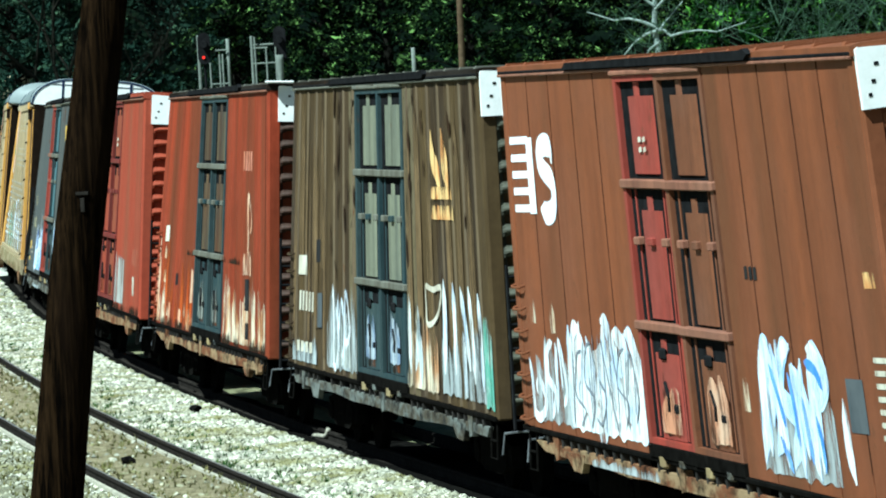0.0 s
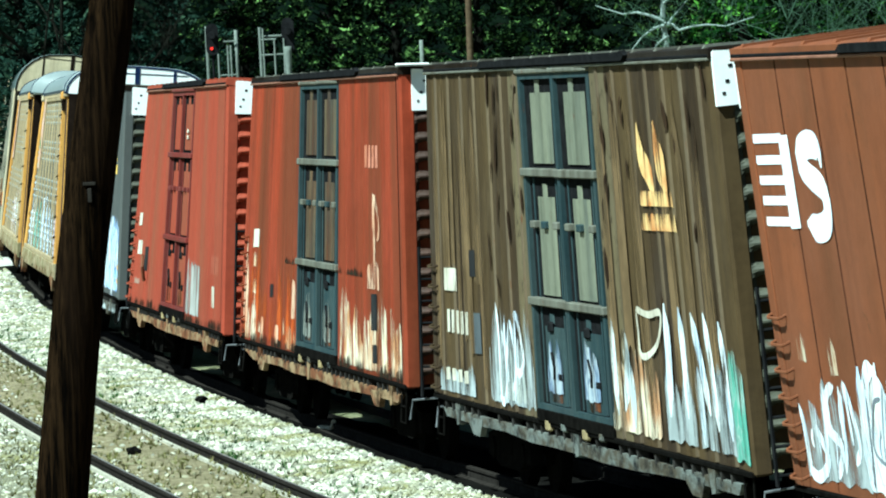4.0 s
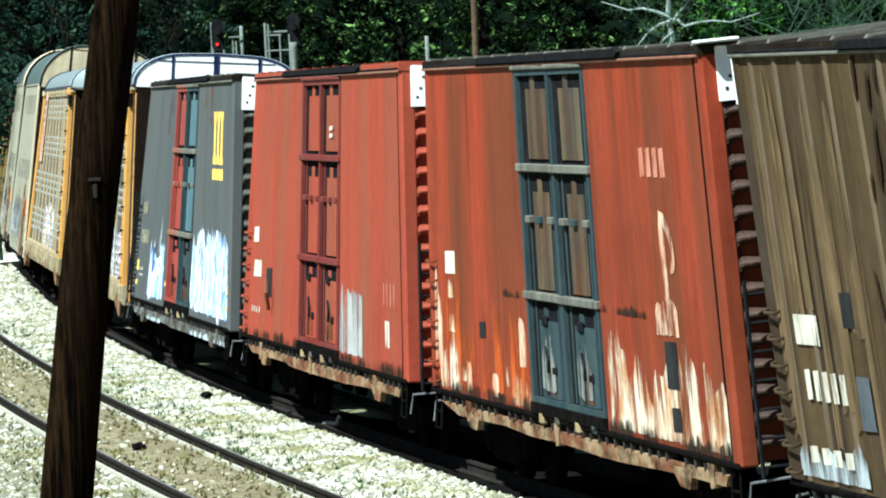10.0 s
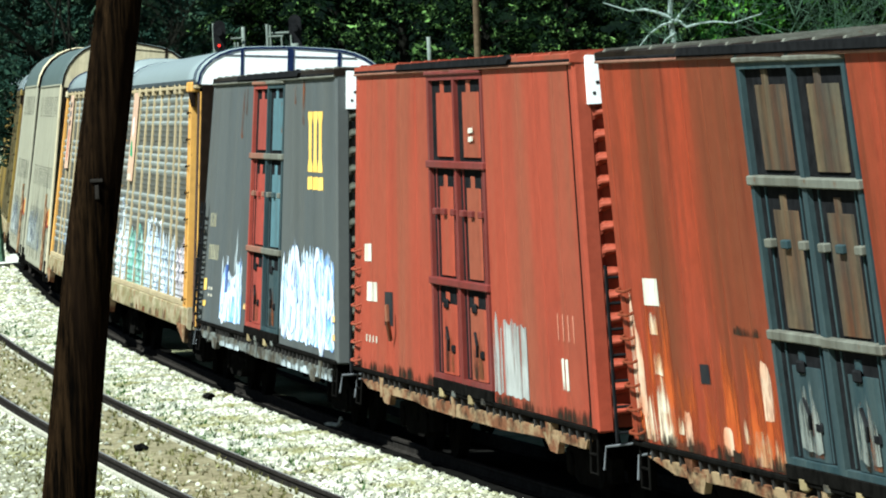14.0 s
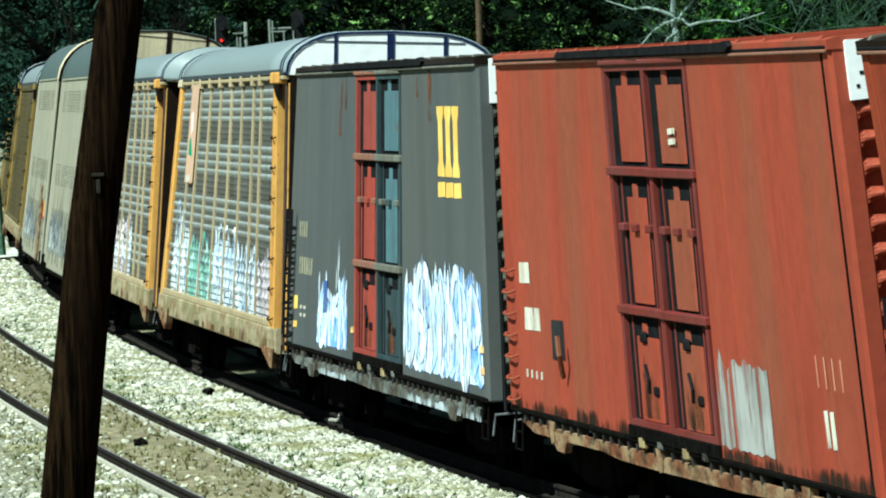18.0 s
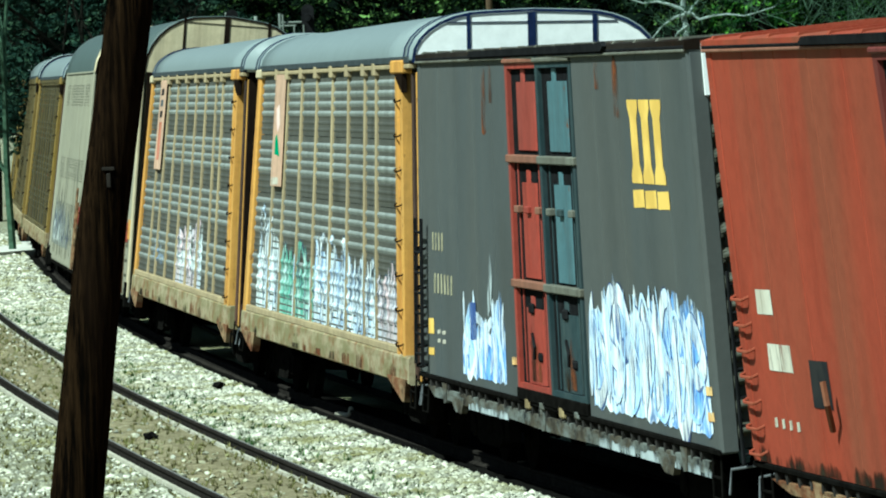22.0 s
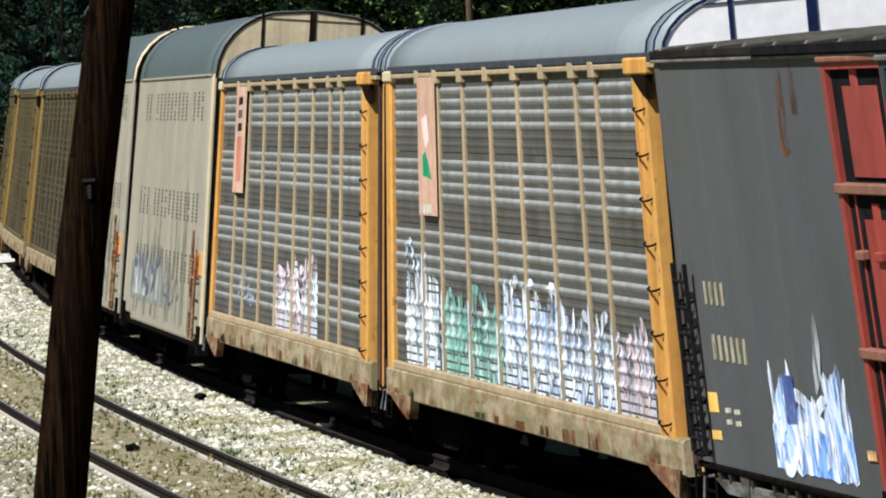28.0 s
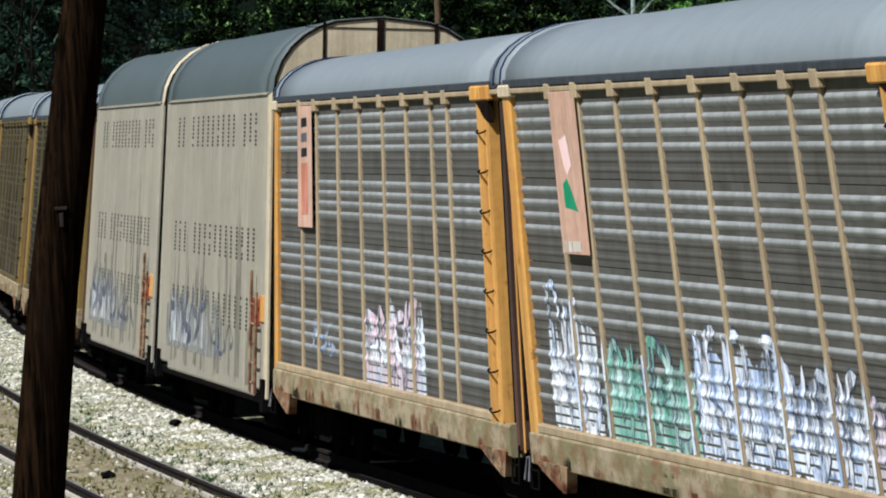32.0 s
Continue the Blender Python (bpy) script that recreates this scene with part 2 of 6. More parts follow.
M["rackroof"] = painted_steel("pale_roof_steel", (0.205, 0.238, 0.245), (0.185, 0.215, 0.222), 0.2, rust=(0.25, 0.275, 0.275), rust_lo=0.78, seed=19, rough=0.4, own=False, fineness=1.0, fade_by=0.2, grime=0.04, mottle=0.12)
M["darkroof"] = painted_steel("grey_roof_steel", (0.075, 0.098, 0.096), (0.068, 0.086, 0.086), 0.2, rust=(0.09, 0.115, 0.11), rust_lo=0.8, seed=20, rough=0.5, own=False, fineness=1.0, fade_by=0.2, grime=0.04, mottle=0.15)
M["racksill"] = grimy("dusty_rack_sill", (0.30, 0.255, 0.165), (0.185, 0.165, 0.09), (0.17, 0.085, 0.042), 21)
M["cream"] = painted_steel("cream_white_panel", (0.350, 0.330, 0.252), (0.285, 0.265, 0.195), 0.4, rust=(0.27, 0.235, 0.17), rust_lo=0.66, seed=22, rough=0.5, own=False, grime=0.22, wash=(0.262, 0.248, 0.19), wash_by=0.7, mottle=0.25, band=0.8, gloss=0.15)
M["cream_end"] = painted_steel("yellowed_end_paint", (0.56, 0.48, 0.32), (0.45, 0.37, 0.24), 0.3, rust_lo=0.75, seed=34)
M["old_roof"] = painted_steel("dull_brown_roof_paint", (0.017, 0.0115, 0.008), (0.009, 0.0065, 0.005), 0.5, seed=36, gloss=0.02)
M["end_green"] = painted_steel("grimy_grey_green_end", (0.085, 0.085, 0.06), (0.03, 0.03, 0.024), 0.6, seed=37)
M["placard"] = painted_steel("faded_pink_sign", (0.58, 0.38, 0.27), (0.48, 0.29, 0.2), 0.3, rust_lo=0.8, seed=23)
M["end_dark"] = plain("dark_brown_end_steel", (0.012, 0.008, 0.006), 0.8)
M["blueblack"] = plain("blue_black_seal", (0.012, 0.02, 0.06), 0.5)
# paint marks
M["spray_white"] = worn_paint("white_spray_paint", (0.80, 0.82, 0.86), (0.66, 0.74, 0.86), 0.40, 1, feather=0.12)
M["spray_solid"] = scribbled("solid_white_spray_paint", (0.84, 0.86, 0.86), (0.66, 0.74, 0.82), (0.22, 0.13, 0.10), 0.38, 2)
M["spray_pale"] = scribbled("pale_mixed_spray_paint", (0.40, 0.45, 0.50), (0.22, 0.29, 0.42), (0.07, 0.08, 0.11), 0.40, 4, 0.016)
M["spray_green"] = scribbled("green_spray_paint", (0.14, 0.36, 0.28), (0.45, 0.60, 0.55), (0.06, 0.16, 0.13), 0.38, 5, 0.008)
M["spray_pink"] = scribbled("pink_spray_paint", (0.54, 0.46, 0.46), (0.44, 0.47, 0.54), (0.18, 0.16, 0.20), 0.38, 6, 0.007)
M["scrape"] = worn_paint("scraped_pale_paint", (0.78, 0.69, 0.53), (0.50, 0.27, 0.14), 0.515, 8, (2.6, 2.6, 0.35), feather=0.15)
M["haze"] = worn_paint("dusty_smear", (0.25, 0.26, 0.235), (0.17, 0.18, 0.165), 0.47, 10, (4.0, 4.0, 0.6), feather=0.15)
M["spray_mix"] = scribbled("blue_white_lettering_paint", (0.84, 0.88, 0.92), (0.48, 0.66, 0.92), (0.05, 0.09, 0.25), 0.34, 21, 0.016)
M["spray_sky"] = scribbled("sky_blue_lettering_paint", (0.72, 0.82, 0.93), (0.22, 0.42, 0.85), (0.03, 0.06, 0.22), 0.36, 27)
M["rack_white"] = scribbled("white_rack_lettering_paint", (0.74, 0.77, 0.77), (0.50, 0.58, 0.62), (0.17, 0.18, 0.18), 0.37, 33, 0.010)
M["rack_blue"] = scribbled("blue_rack_lettering_paint", (0.70, 0.77, 0.80), (0.38, 0.50, 0.70), (0.10, 0.14, 0.28), 0.37, 35, 0.012)
M["splash"] = worn_paint("dark_road_splash", (0.022, 0.017, 0.013), (0.035, 0.026, 0.018), 0.50, 41, (2.0, 2.0, 0.6), feather=0.35)
M["roof_shade"] = plain("roof_shade_grey", (0.045, 0.052, 0.056), 0.7, vary=0.25)
M["dust_run"] = worn_paint("dust_run", (0.20, 0.195, 0.15), (0.16, 0.15, 0.11), 0.50, 61, (2.2, 2.2, 0.3), feather=0.2)
# far cars' sheet and slats, darkened in colour for the dim light there
M["galv_dark"] = painted_steel("dimmed_galvanised_sheet", (0.034, 0.034, 0.024), (0.02, 0.018, 0.012), 0.5, seed=79, gloss=0.05)
M["slat_dull"] = painted_steel("dimmed_galvanised_edge", (0.056, 0.052, 0.030), (0.026, 0.022, 0.014), 0.55, seed=62, own=False, gloss=0.06)
M["bright_rust"] = worn_paint("bright_rust_wear", (0.40, 0.085, 0.022), (0.30, 0.055, 0.02), 0.50, 63, (1.5, 1.5, 0.22), feather=0.25)
M["knot"] = worn_paint("dark_rust_blister", (0.022, 0.014, 0.010), (0.04, 0.024, 0.015), 0.36, 64, (2.5, 2.5, 1.2), feather=0.1)
M["tan_run"] = worn_paint("tan_weather_streak", (0.17, 0.115, 0.062), (0.12, 0.082, 0.045), 0.50, 65, (1.6, 1.6, 0.14), feather=0.1)
M["ink_navy"] = worn_paint("navy_outline_paint", (0.05, 0.08, 0.22), (0.10, 0.15, 0.34), 0.44, 66, (2.0, 2.0, 1.0))
M["ink_grey"] = worn_paint("grey_outline_paint", (0.15, 0.16, 0.19), (0.22, 0.24, 0.28), 0.38, 67, (2.0, 2.0, 1.0))
M["pure_white"] = worn_paint("fresh_white_spray_paint", (0.78, 0.81, 0.83), (0.54, 0.65, 0.82), 0.45, 68, (3.4, 3.4, 0.7))
M["pale_blue"] = worn_paint("pale_blue_spray_paint", (0.62, 0.76, 0.92), (0.36, 0.55, 0.88), 0.37, 69, (3.0, 3.0, 0.6))
M["rack_green"] = worn_paint("green_rack_spray_paint", (0.16, 0.38, 0.29), (0.40, 0.55, 0.50), 0.50, 70, (4.0, 4.0, 1.6))
M["rack_pink"] = worn_paint("pink_rack_spray_paint", (0.62, 0.48, 0.50), (0.62, 0.60, 0.66), 0.49, 71, (4.0, 4.0, 1.6))
M["ink_rack"] = worn_paint("dark_rack_outline_paint", (0.06, 0.09, 0.13), (0.10, 0.13, 0.17), 0.52, 72, (3.0, 3.0, 1.2))
M["mark_white"] = worn_paint("stencilled_white_paint", (0.62, 0.59, 0.50), (0.48, 0.44, 0.36), 0.41, 9)
M["mark_faded"] = worn_paint("faded_stencil_paint", (0.48, 0.20, 0.14), (0.40, 0.15, 0.09), 0.40, 12)
M["end_rust"] = painted_steel("rust_brown_end_paint", (0.10, 0.042, 0.025), (0.045, 0.026, 0.018), 0.6, seed=48, wash=(0.02, 0.018, 0.018), wash_by=0.7)
M["spray_grey"] = scribbled("smoky_blue_lettering_paint", (0.17, 0.185, 0.21), (0.09, 0.10, 0.125), (0.03, 0.032, 0.04), 0.44, 51, 0.014)
M["roller"] = painted_steel("tan_roller_paint", (0.36, 0.28, 0.14), (0.16, 0.10, 0.05), 0.5, seed=53)
M["seam"] = worn_paint("grimy_panel_seam", (0.055, 0.023, 0.014), (0.085, 0.033, 0.02), 0.49, 57, (0.9, 0.9, 0.45))
M["sill_web"] = plain("dark_web_steel", (0.035, 0.032, 0.03), 0.8, vary=0.6)
M["red_dark"] = painted_steel("deep_red_door_paint", (0.155, 0.020, 0.015), (0.10, 0.018, 0.014), 0.4, seed=45)
M["rib_tan"] = painted_steel("lit_tan_edge", (0.145, 0.105, 0.062), (0.085, 0.06, 0.04), 0.5, seed=46, gloss=0.08)
M["tan_side"] = painted_steel("dusty_tan_panel", (0.15, 0.118, 0.066), (0.085, 0.062, 0.038), 0.5, rust=(0.028, 0.018, 0.012), rust_lo=0.56, seed=47, own=False, band=0.4, gloss=0.08)
M["emblem"] = worn_paint("white_emblem_paint", (0.84, 0.85, 0.88), (0.72, 0.76, 0.88), 0.27, 19)
M["pale_foot"] = plain("pale_foot_grey", (0.34, 0.32, 0.26), 0.9, vary=0.3)
M["rust_run"] = worn_paint("rust_run", (0.15, 0.055, 0.026), (0.08, 0.035, 0.02), 0.50, 43, (1.4, 1.4, 0.9), feather=0.1)
M["mark_tan"] = worn_paint("dulled_stencil_paint", (0.40, 0.37, 0.25), (0.30, 0.27, 0.18), 0.40, 17)
M["fog"] = worn_paint("pale_overspray_glow", (0.42, 0.46, 0.48), (0.30, 0.33, 0.34), 0.47, 18, (2.0, 2.0, 0.4), feather=0.2)
M["mark_yellow"] = worn_paint("yellow_stencil_paint", (0.75, 0.50, 0.13), (0.62, 0.40, 0.10), 0.28, 11)
M["mark_gold"] = worn_paint("peeling_gold_paint", (0.74, 0.50, 0.22), (0.50, 0.22, 0.08), 0.41, 13, (4.0, 4.0, 0.5), feather=0.12)
M["mark_black"] = worn_paint("black_patch_paint", (0.02, 0.02, 0.022), (0.03, 0.03, 0.03), 0.2, 14)
M["rub"] = worn_paint("rubbed_pale_rust", (0.62, 0.42, 0.30), (0.52, 0.25, 0.15), 0.48, 74, (2.4, 2.4, 0.7))
M["mark_pink"] = worn_paint("pale_pink_print", (0.72, 0.50, 0.46), (0.70, 0.58, 0.52), 0.25, 75)
M["pale_grey"] = worn_paint("pale_worn_lettering", (0.44, 0.46, 0.44), (0.30, 0.33, 0.33), 0.50, 76, (3.0, 3.0, 0.5), feather=0.15)
M["rack_figure"] = worn_paint("chalky_white_spray_paint", (0.74, 0.77, 0.78), (0.50, 0.60, 0.76), 0.50, 77, (4.0, 4.0, 1.6))
M["deep_blue"] = worn_paint("bright_blue_spray_paint", (0.10, 0.26, 0.72), (0.22, 0.40, 0.80), 0.40, 78, (3.0, 3.0, 1.0))
M["mark_slate"] = worn_paint("slate_patch_paint", (0.075, 0.085, 0.095), (0.10, 0.11, 0.12), 0.3, 73)
M["mark_green"] = worn_paint("green_mark_paint", (0.02, 0.22, 0.10), (0.03, 0.26, 0.13), 0.2, 15)
M["mark_grey"] = worn_paint("grey_patch_paint", (0.27, 0.265, 0.25), (0.36, 0.355, 0.34), 0.42, 16, (3.0, 3.0, 0.3), feather=0.1)
# ground
M["rail"] = plain("dark_rail_steel", (0.022, 0.019, 0.017), 0.7, vary=0.4)
M["rail_top"] = plain("worn_rail_head", (0.20, 0.19, 0.18), 0.5, 0.3, vary=0.3)
# oily ballast taken to near-black: the train's shade is painted in
M["oily_shade_bed"] = plain("oil_and_shade_ballast", (0.007, 0.0065, 0.006), 0.95, vary=0.6, scale=9.0)


def pole_wood():
    """Dark creosoted wood: fine grain, long checks and browner patches."""
    mat, n, l, p = material("creosoted_pole_wood")
    f = noise_at(n, l, coords(n, l, (14, 14, 0.5), 2.0), 1.6, 6.0, 0.7)
    g = noise_at(n, l, coords(n, l, (30, 30, 0.7), 8.0), 1.4, 5.0, 0.75)
    col = mix(n, l, ramp(n, l, f, 0.40, 0.68), (0.0016, 0.0012, 0.0009), (0.024, 0.0135, 0.0066))
    col = mix(n, l, ramp(n, l, g, 0.50, 0.62), col, (0.0012, 0.001, 0.0009))
    col = mix(n, l, ramp(n, l, noise_at(n, l, coords(n, l, (1.2, 1.2, 0.5), 5.0), 1.2), 0.46, 0.70), col, (0.010, 0.0058, 0.0036))
    l.new(col, p.inputs["Base Color"])
    p.inputs["Roughness"].default_value = 0.75
    bump(n, l, p, f, 0.9, 0.03)
    return mat


M["pole"] = pole_wood()
M["grey_pole"] = plain("weathered_pole_wood", (0.085, 0.06, 0.038), 0.8, vary=0.4)
M["mast"] = plain("galvanised_mast_steel", (0.16, 0.18, 0.16), 0.6, 0.0, vary=0.25)
M["pale_bark"] = plain("pale_bark", (0.25, 0.30, 0.28), 0.85, vary=0.4)
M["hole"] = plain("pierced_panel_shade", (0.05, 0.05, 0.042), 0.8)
# paler than the sheets: sunlight caught on the ridges is painted in
M["slat"] = painted_steel("sunlit_galvanised_edge", (0.30, 0.315, 0.30), (0.17, 0.18, 0.165), 0.55, rust=(0.18, 0.165, 0.13), rust_lo=0.66, seed=30, rough=0.5, own=False, gloss=0.15)
M["bark"] = plain("grey_bark", (0.05, 0.085, 0.055), 0.85, vary=0.5)
M["dark_bark"] = plain("dark_bark", (0.010, 0.010, 0.008), 0.9, vary=0.5)


def leaf(name, dark, light, clump=0.0, sharp=5.0):
    """Leaves that differ one by one; in dense crowns, sunlit and shaded clumps are painted."""
    mat, n, l, p = material(name)
    geo = n.new("ShaderNodeNewGeometry")
    power = n.new("ShaderNodeMath")
    power.operation, power.inputs[1].default_value = "POWER", sharp
    l.new(geo.outputs["Random Per Island"], power.inputs[0])
    fac = power.outputs[0]
    if clump:
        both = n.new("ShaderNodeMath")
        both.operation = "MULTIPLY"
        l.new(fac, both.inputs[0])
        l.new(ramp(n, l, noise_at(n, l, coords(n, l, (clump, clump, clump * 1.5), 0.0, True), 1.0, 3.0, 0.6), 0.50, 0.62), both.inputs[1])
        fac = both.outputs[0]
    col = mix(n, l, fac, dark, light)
    l.new(col, p.inputs["Base Color"])
    p.inputs["Roughness"].default_value = 0.8
    return mat


# near-black and bright tints put shade and sun into the leaf colour
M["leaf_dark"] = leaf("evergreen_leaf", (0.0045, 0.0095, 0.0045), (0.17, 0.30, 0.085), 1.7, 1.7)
# lighter blue-green: distant haze is mixed into this leaf colour
M["leaf_haze"] = leaf("haze_tinted_leaf", (0.016, 0.034, 0.025), (0.075, 0.125, 0.07), 1.2, 1.4)
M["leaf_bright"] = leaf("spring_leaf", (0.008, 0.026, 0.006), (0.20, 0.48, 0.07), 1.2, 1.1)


def stones():
    mat, n, l, p = material("pale_ballast_stone")
    geo = n.new("ShaderNodeNewGeometry")
    v = coords(n, l, (1, 1, 1), 3.0)
    power = n.new("ShaderNodeMath")
    power.operation, power.inputs[1].default_value = "POWER", 1.5
    l.new(geo.outputs["Random Per Island"], power.inputs[0])
    col = mix(n, l, power.outputs[0], (0.20, 0.20, 0.16), (0.72, 0.70, 0.58))
    col = mix(n, l, ramp(n, l, noise_at(n, l, v, 0.9, 5.0, 0.65), 0.46, 0.64), col, (0.20, 0.19, 0.09))
    l.new(col, p.inputs["Base Color"])
    p.inputs["Roughness"].default_value = 0.85
    return mat


M["stone"] = stones()


def earth(name, a, b, c, scale=0.9):
    mat, n, l, p = material(name)
    v = coords(n, l, (1, 1, 1), 7.0)
    f = noise_at(n, l, v, scale, 6.0, 0.7)
    g = noise_at(n, l, v, scale * 7, 6.0, 0.75)
    col = mix(n, l, ramp(n, l, f, 0.35, 0.62), a, b)
    col = mix(n, l, ramp(n, l, g, 0.45, 0.65), col, c)
    l.new(col, p.inputs["Base Color"])
    p.inputs["Roughness"].default_value = 0.95
    bump(n, l, p, g, 1.0, 0.06)
    return mat


M["dirt"] = earth("dusty_earth", (0.235, 0.205, 0.125), (0.31, 0.27, 0.17), (0.10, 0.085, 0.05))
M["ballast_bed"] = earth("ballast_bed", (0.30, 0.30, 0.23), (0.24, 0.23, 0.15), (0.10, 0.10, 0.065), 1.4)
M["grass"] = earth("dry_trackside_grass", (0.20, 0.21, 0.12), (0.28, 0.26, 0.16), (0.09, 0.10, 0.05))
M["woods"] = earth("shade_black_wooded_slope", (0.003, 0.006, 0.004), (0.005, 0.009, 0.005), (0.002, 0.003, 0.003), 0.5)
M["concrete"] = plain("crossing_concrete", (0.50, 0.49, 0.44), 0.85, vary=0.12)


# ---- mesh tools ----
class Shape:
    """Gathers corners and faces of one mesh."""

    def __init__(self):
        self.v, self.f = [], []

    def add(self, verts, faces):
        k = len(self.v)
        self.v += [tuple(p) for p in verts]
        self.f += [tuple(i + k for i in face) for face in faces]
        return self

    def box(self, x0, x1, y0, y1, z0, z1):
        v = [(x, y, z) for x in (x0, x1) for y in (y0, y1) for z in (z0, z1)]
        return self.add(v, [(0, 1, 3, 2), (4, 6, 7, 5), (0, 4, 5, 1), (2, 3, 7, 6), (0, 2, 6, 4), (1, 5, 7, 3)])

    def soft_box(self, x0, x1, y0, y1, z0, z1, b=0.02):
        """A box with chamfered edges."""
        v, idx = [], {}
        for i, x in enumerate((x0, x1)):
            for j, y in enumerate((y0, y1)):
                for k, z in enumerate((z0, z1)):
                    dx, dy, dz = b * (1 - 2 * i), b * (1 - 2 * j), b * (1 - 2 * k)
                    for axis, p in enumerate(((x, y + dy, z + dz), (x + dx, y, z + dz), (x + dx, y + dy, z))):
                        idx[i, j, k, axis] = len(v)
                        v.append(p)
        f = []
        for i in (0, 1):
            f.append([idx[i, j, k, 0] for j, k in ((0, 0), (0, 1), (1, 1), (1, 0))][:: 1 - 2 * i])
            f.append([idx[j, i, k, 1] for j, k in ((0, 0), (1, 0), (1, 1), (0, 1))][:: 1 - 2 * i])
            f.append([idx[j, k, i, 2] for j, k in ((0, 0), (0, 1), (1, 1), (1, 0))][:: 1 - 2 * i])
            for j in (0, 1):
                s = (-1) ** (i + j)
                f.append([idx[i, j, 0, 0], idx[i, j, 0, 1], idx[i, j, 1, 1], idx[i, j, 1, 0]][::-s])
                f.append([idx[i, 0, j, 0], idx[i, 1, j, 0], idx[i, 1, j, 2], idx[i, 0, j, 2]][::-s])
                f.append([idx[0, i, j, 1], idx[0, i, j, 2], idx[1, i, j, 2], idx[1, i, j, 1]][::-s])
        for i in (0, 1):
            for j in (0, 1):
                for k in (0, 1):
                    f.append([idx[i, j, k, a] for a in (0, 1, 2)][:: (-1) ** (i + j + k + 1)])
        return self.add(v, f)

    def extrude(self, outline, x0, x1, axis="x", steps=1):
        """A prism: a closed outline of (y, z) drawn out along x (or of (x, z) along y, or of (x, y) along z), in steps."""
        n = len(outline)
        put = {"x": lambda u, p, q: (u, p, q), "y": lambda u, p, q: (p, u, q), "z": lambda u, p, q: (p, q, u)}[axis]
        v = [put(x0 + (x1 - x0) * k / steps, p, q) for k in range(steps + 1) for p, q in outline]
        f = [tuple(range(n)), tuple(range((steps + 1) * n - 1, steps * n - 1, -1))]
        f += [(k * n + i, k * n + i + n, k * n + (i + 1) % n + n, k * n + (i + 1) % n) for k in range(steps) for i in range(n)]
        return self.add(v, f)

    def tube(self, points, r, sides=6):
        """A bent rod through the points; r: one radius, or one for each point."""
        pts = [Vector(p) for p in points]
        n = len(pts)
        rr = r if isinstance(r, (list, tuple)) else [r] * n
        v = []
        for i, p in enumerate(pts):
            d = (pts[min(i + 1, n - 1)] - pts[max(i - 1, 0)]).normalized()
            a = d.orthogonal().normalized()
            if i and abs(d.dot(prev)) < 0.99:
                a = (prev - d * d.dot(prev)).normalized()
            b = d.cross(a)
            prev = a
            v += [p + rr[i] * (a * math.cos(t) + b * math.sin(t)) for t in (2 * math.pi * k / sides for k in range(sides))]
        f = [(i * sides + k, i * sides + (k + 1) % sides, (i + 1) * sides + (k + 1) % sides, (i + 1) * sides + k) for i in range(n - 1) for k in range(sides)]
        f += [tuple(range(sides))[::-1], tuple(range((n - 1) * sides, n * sides))]
        return self.add(v, f)

    def disc(self, centre, r, depth, sides=18, axis="y"):
        cx, cy, cz = centre
        ring = [(r * math.cos(2 * math.pi * k / sides), r * math.sin(2 * math.pi * k / sides)) for k in range(sides)]
        if axis == "y":
            return self.extrude([(cx + a, cz + b) for a, b in ring], cy, cy + depth, "y")
        return self.extrude([(cy + a, cz + b) for a, b in ring], cx, cx + depth, "x")

    def ring(self, x0, x1, z0, z1, w, y0, y1):
        """A flat rectangular frame of width w."""
        v = [(x, y, z) for y in (y0, y1) for x, z in ((x0, z0), (x1, z0), (x1, z1), (x0, z1), (x0 + w, z0 + w), (x1 - w, z0 + w), (x1 - w, z1 - w), (x0 + w, z1 - w))]
        f = []
        for k in range(4):
            m = (k + 1) % 4
            f += [(k, m, m + 4, k + 4), (k + 8, k + 12, m + 12, m + 8), (k, k + 8, m + 8, m), (k + 4, m + 4, m + 12, k + 12)]
        return self.add(v, f)

    def mesh(self, name, mat, twist=0.0, smooth=False, at=None):
        """Makes the mesh, twisted along x, or turned as one by the twist at one place."""
        v = self.v
        if twist and at is not None:
            c, s = math.cos(twist * at), math.sin(twist * at)
            v = [(x, y * c - z * s, y * s + z * c) for x, y, z in v]
        elif twist:
            v = [(x, y * math.cos(twist * x) - z * math.sin(twist * x), y * math.sin(twist * x) + z * math.cos(twist * x)) for x, y, z in v]
        me = bpy.data.meshes.new(name)
        me.from_pydata(v, [], self.f)
        me.materials.append(mat)
        bm = bmesh.new()
        bm.from_mesh(me)
        bmesh.ops.recalc_face_normals(bm, faces=bm.faces)
        bm.to_mesh(me)
        bm.free()
        if smooth:
            me.polygons.foreach_set("use_smooth", [True] * len(me.polygons))
        return me


BEND = {"twist": TWIST}  # how far the car in hand is twisted along its length, radians a metre


def part(name, shape, mat, parent, label="", twist=None, smooth=False, at=None):
    twist = BEND["twist"] if twist is None else twist
    ob = new(name, shape if isinstance(shape, bpy.types.Mesh) else shape.mesh(name, mat, twist, smooth, at))
    ob.parent = parent
    return tagged(ob, label)


def thing(name, label, category, group="", kind="", m=None):
    ob = new(name)
    ob.empty_display_size = 0.3
    if m is not None:
        ob.matrix_basis = m
    return tagged(ob, label, category, group, kind)


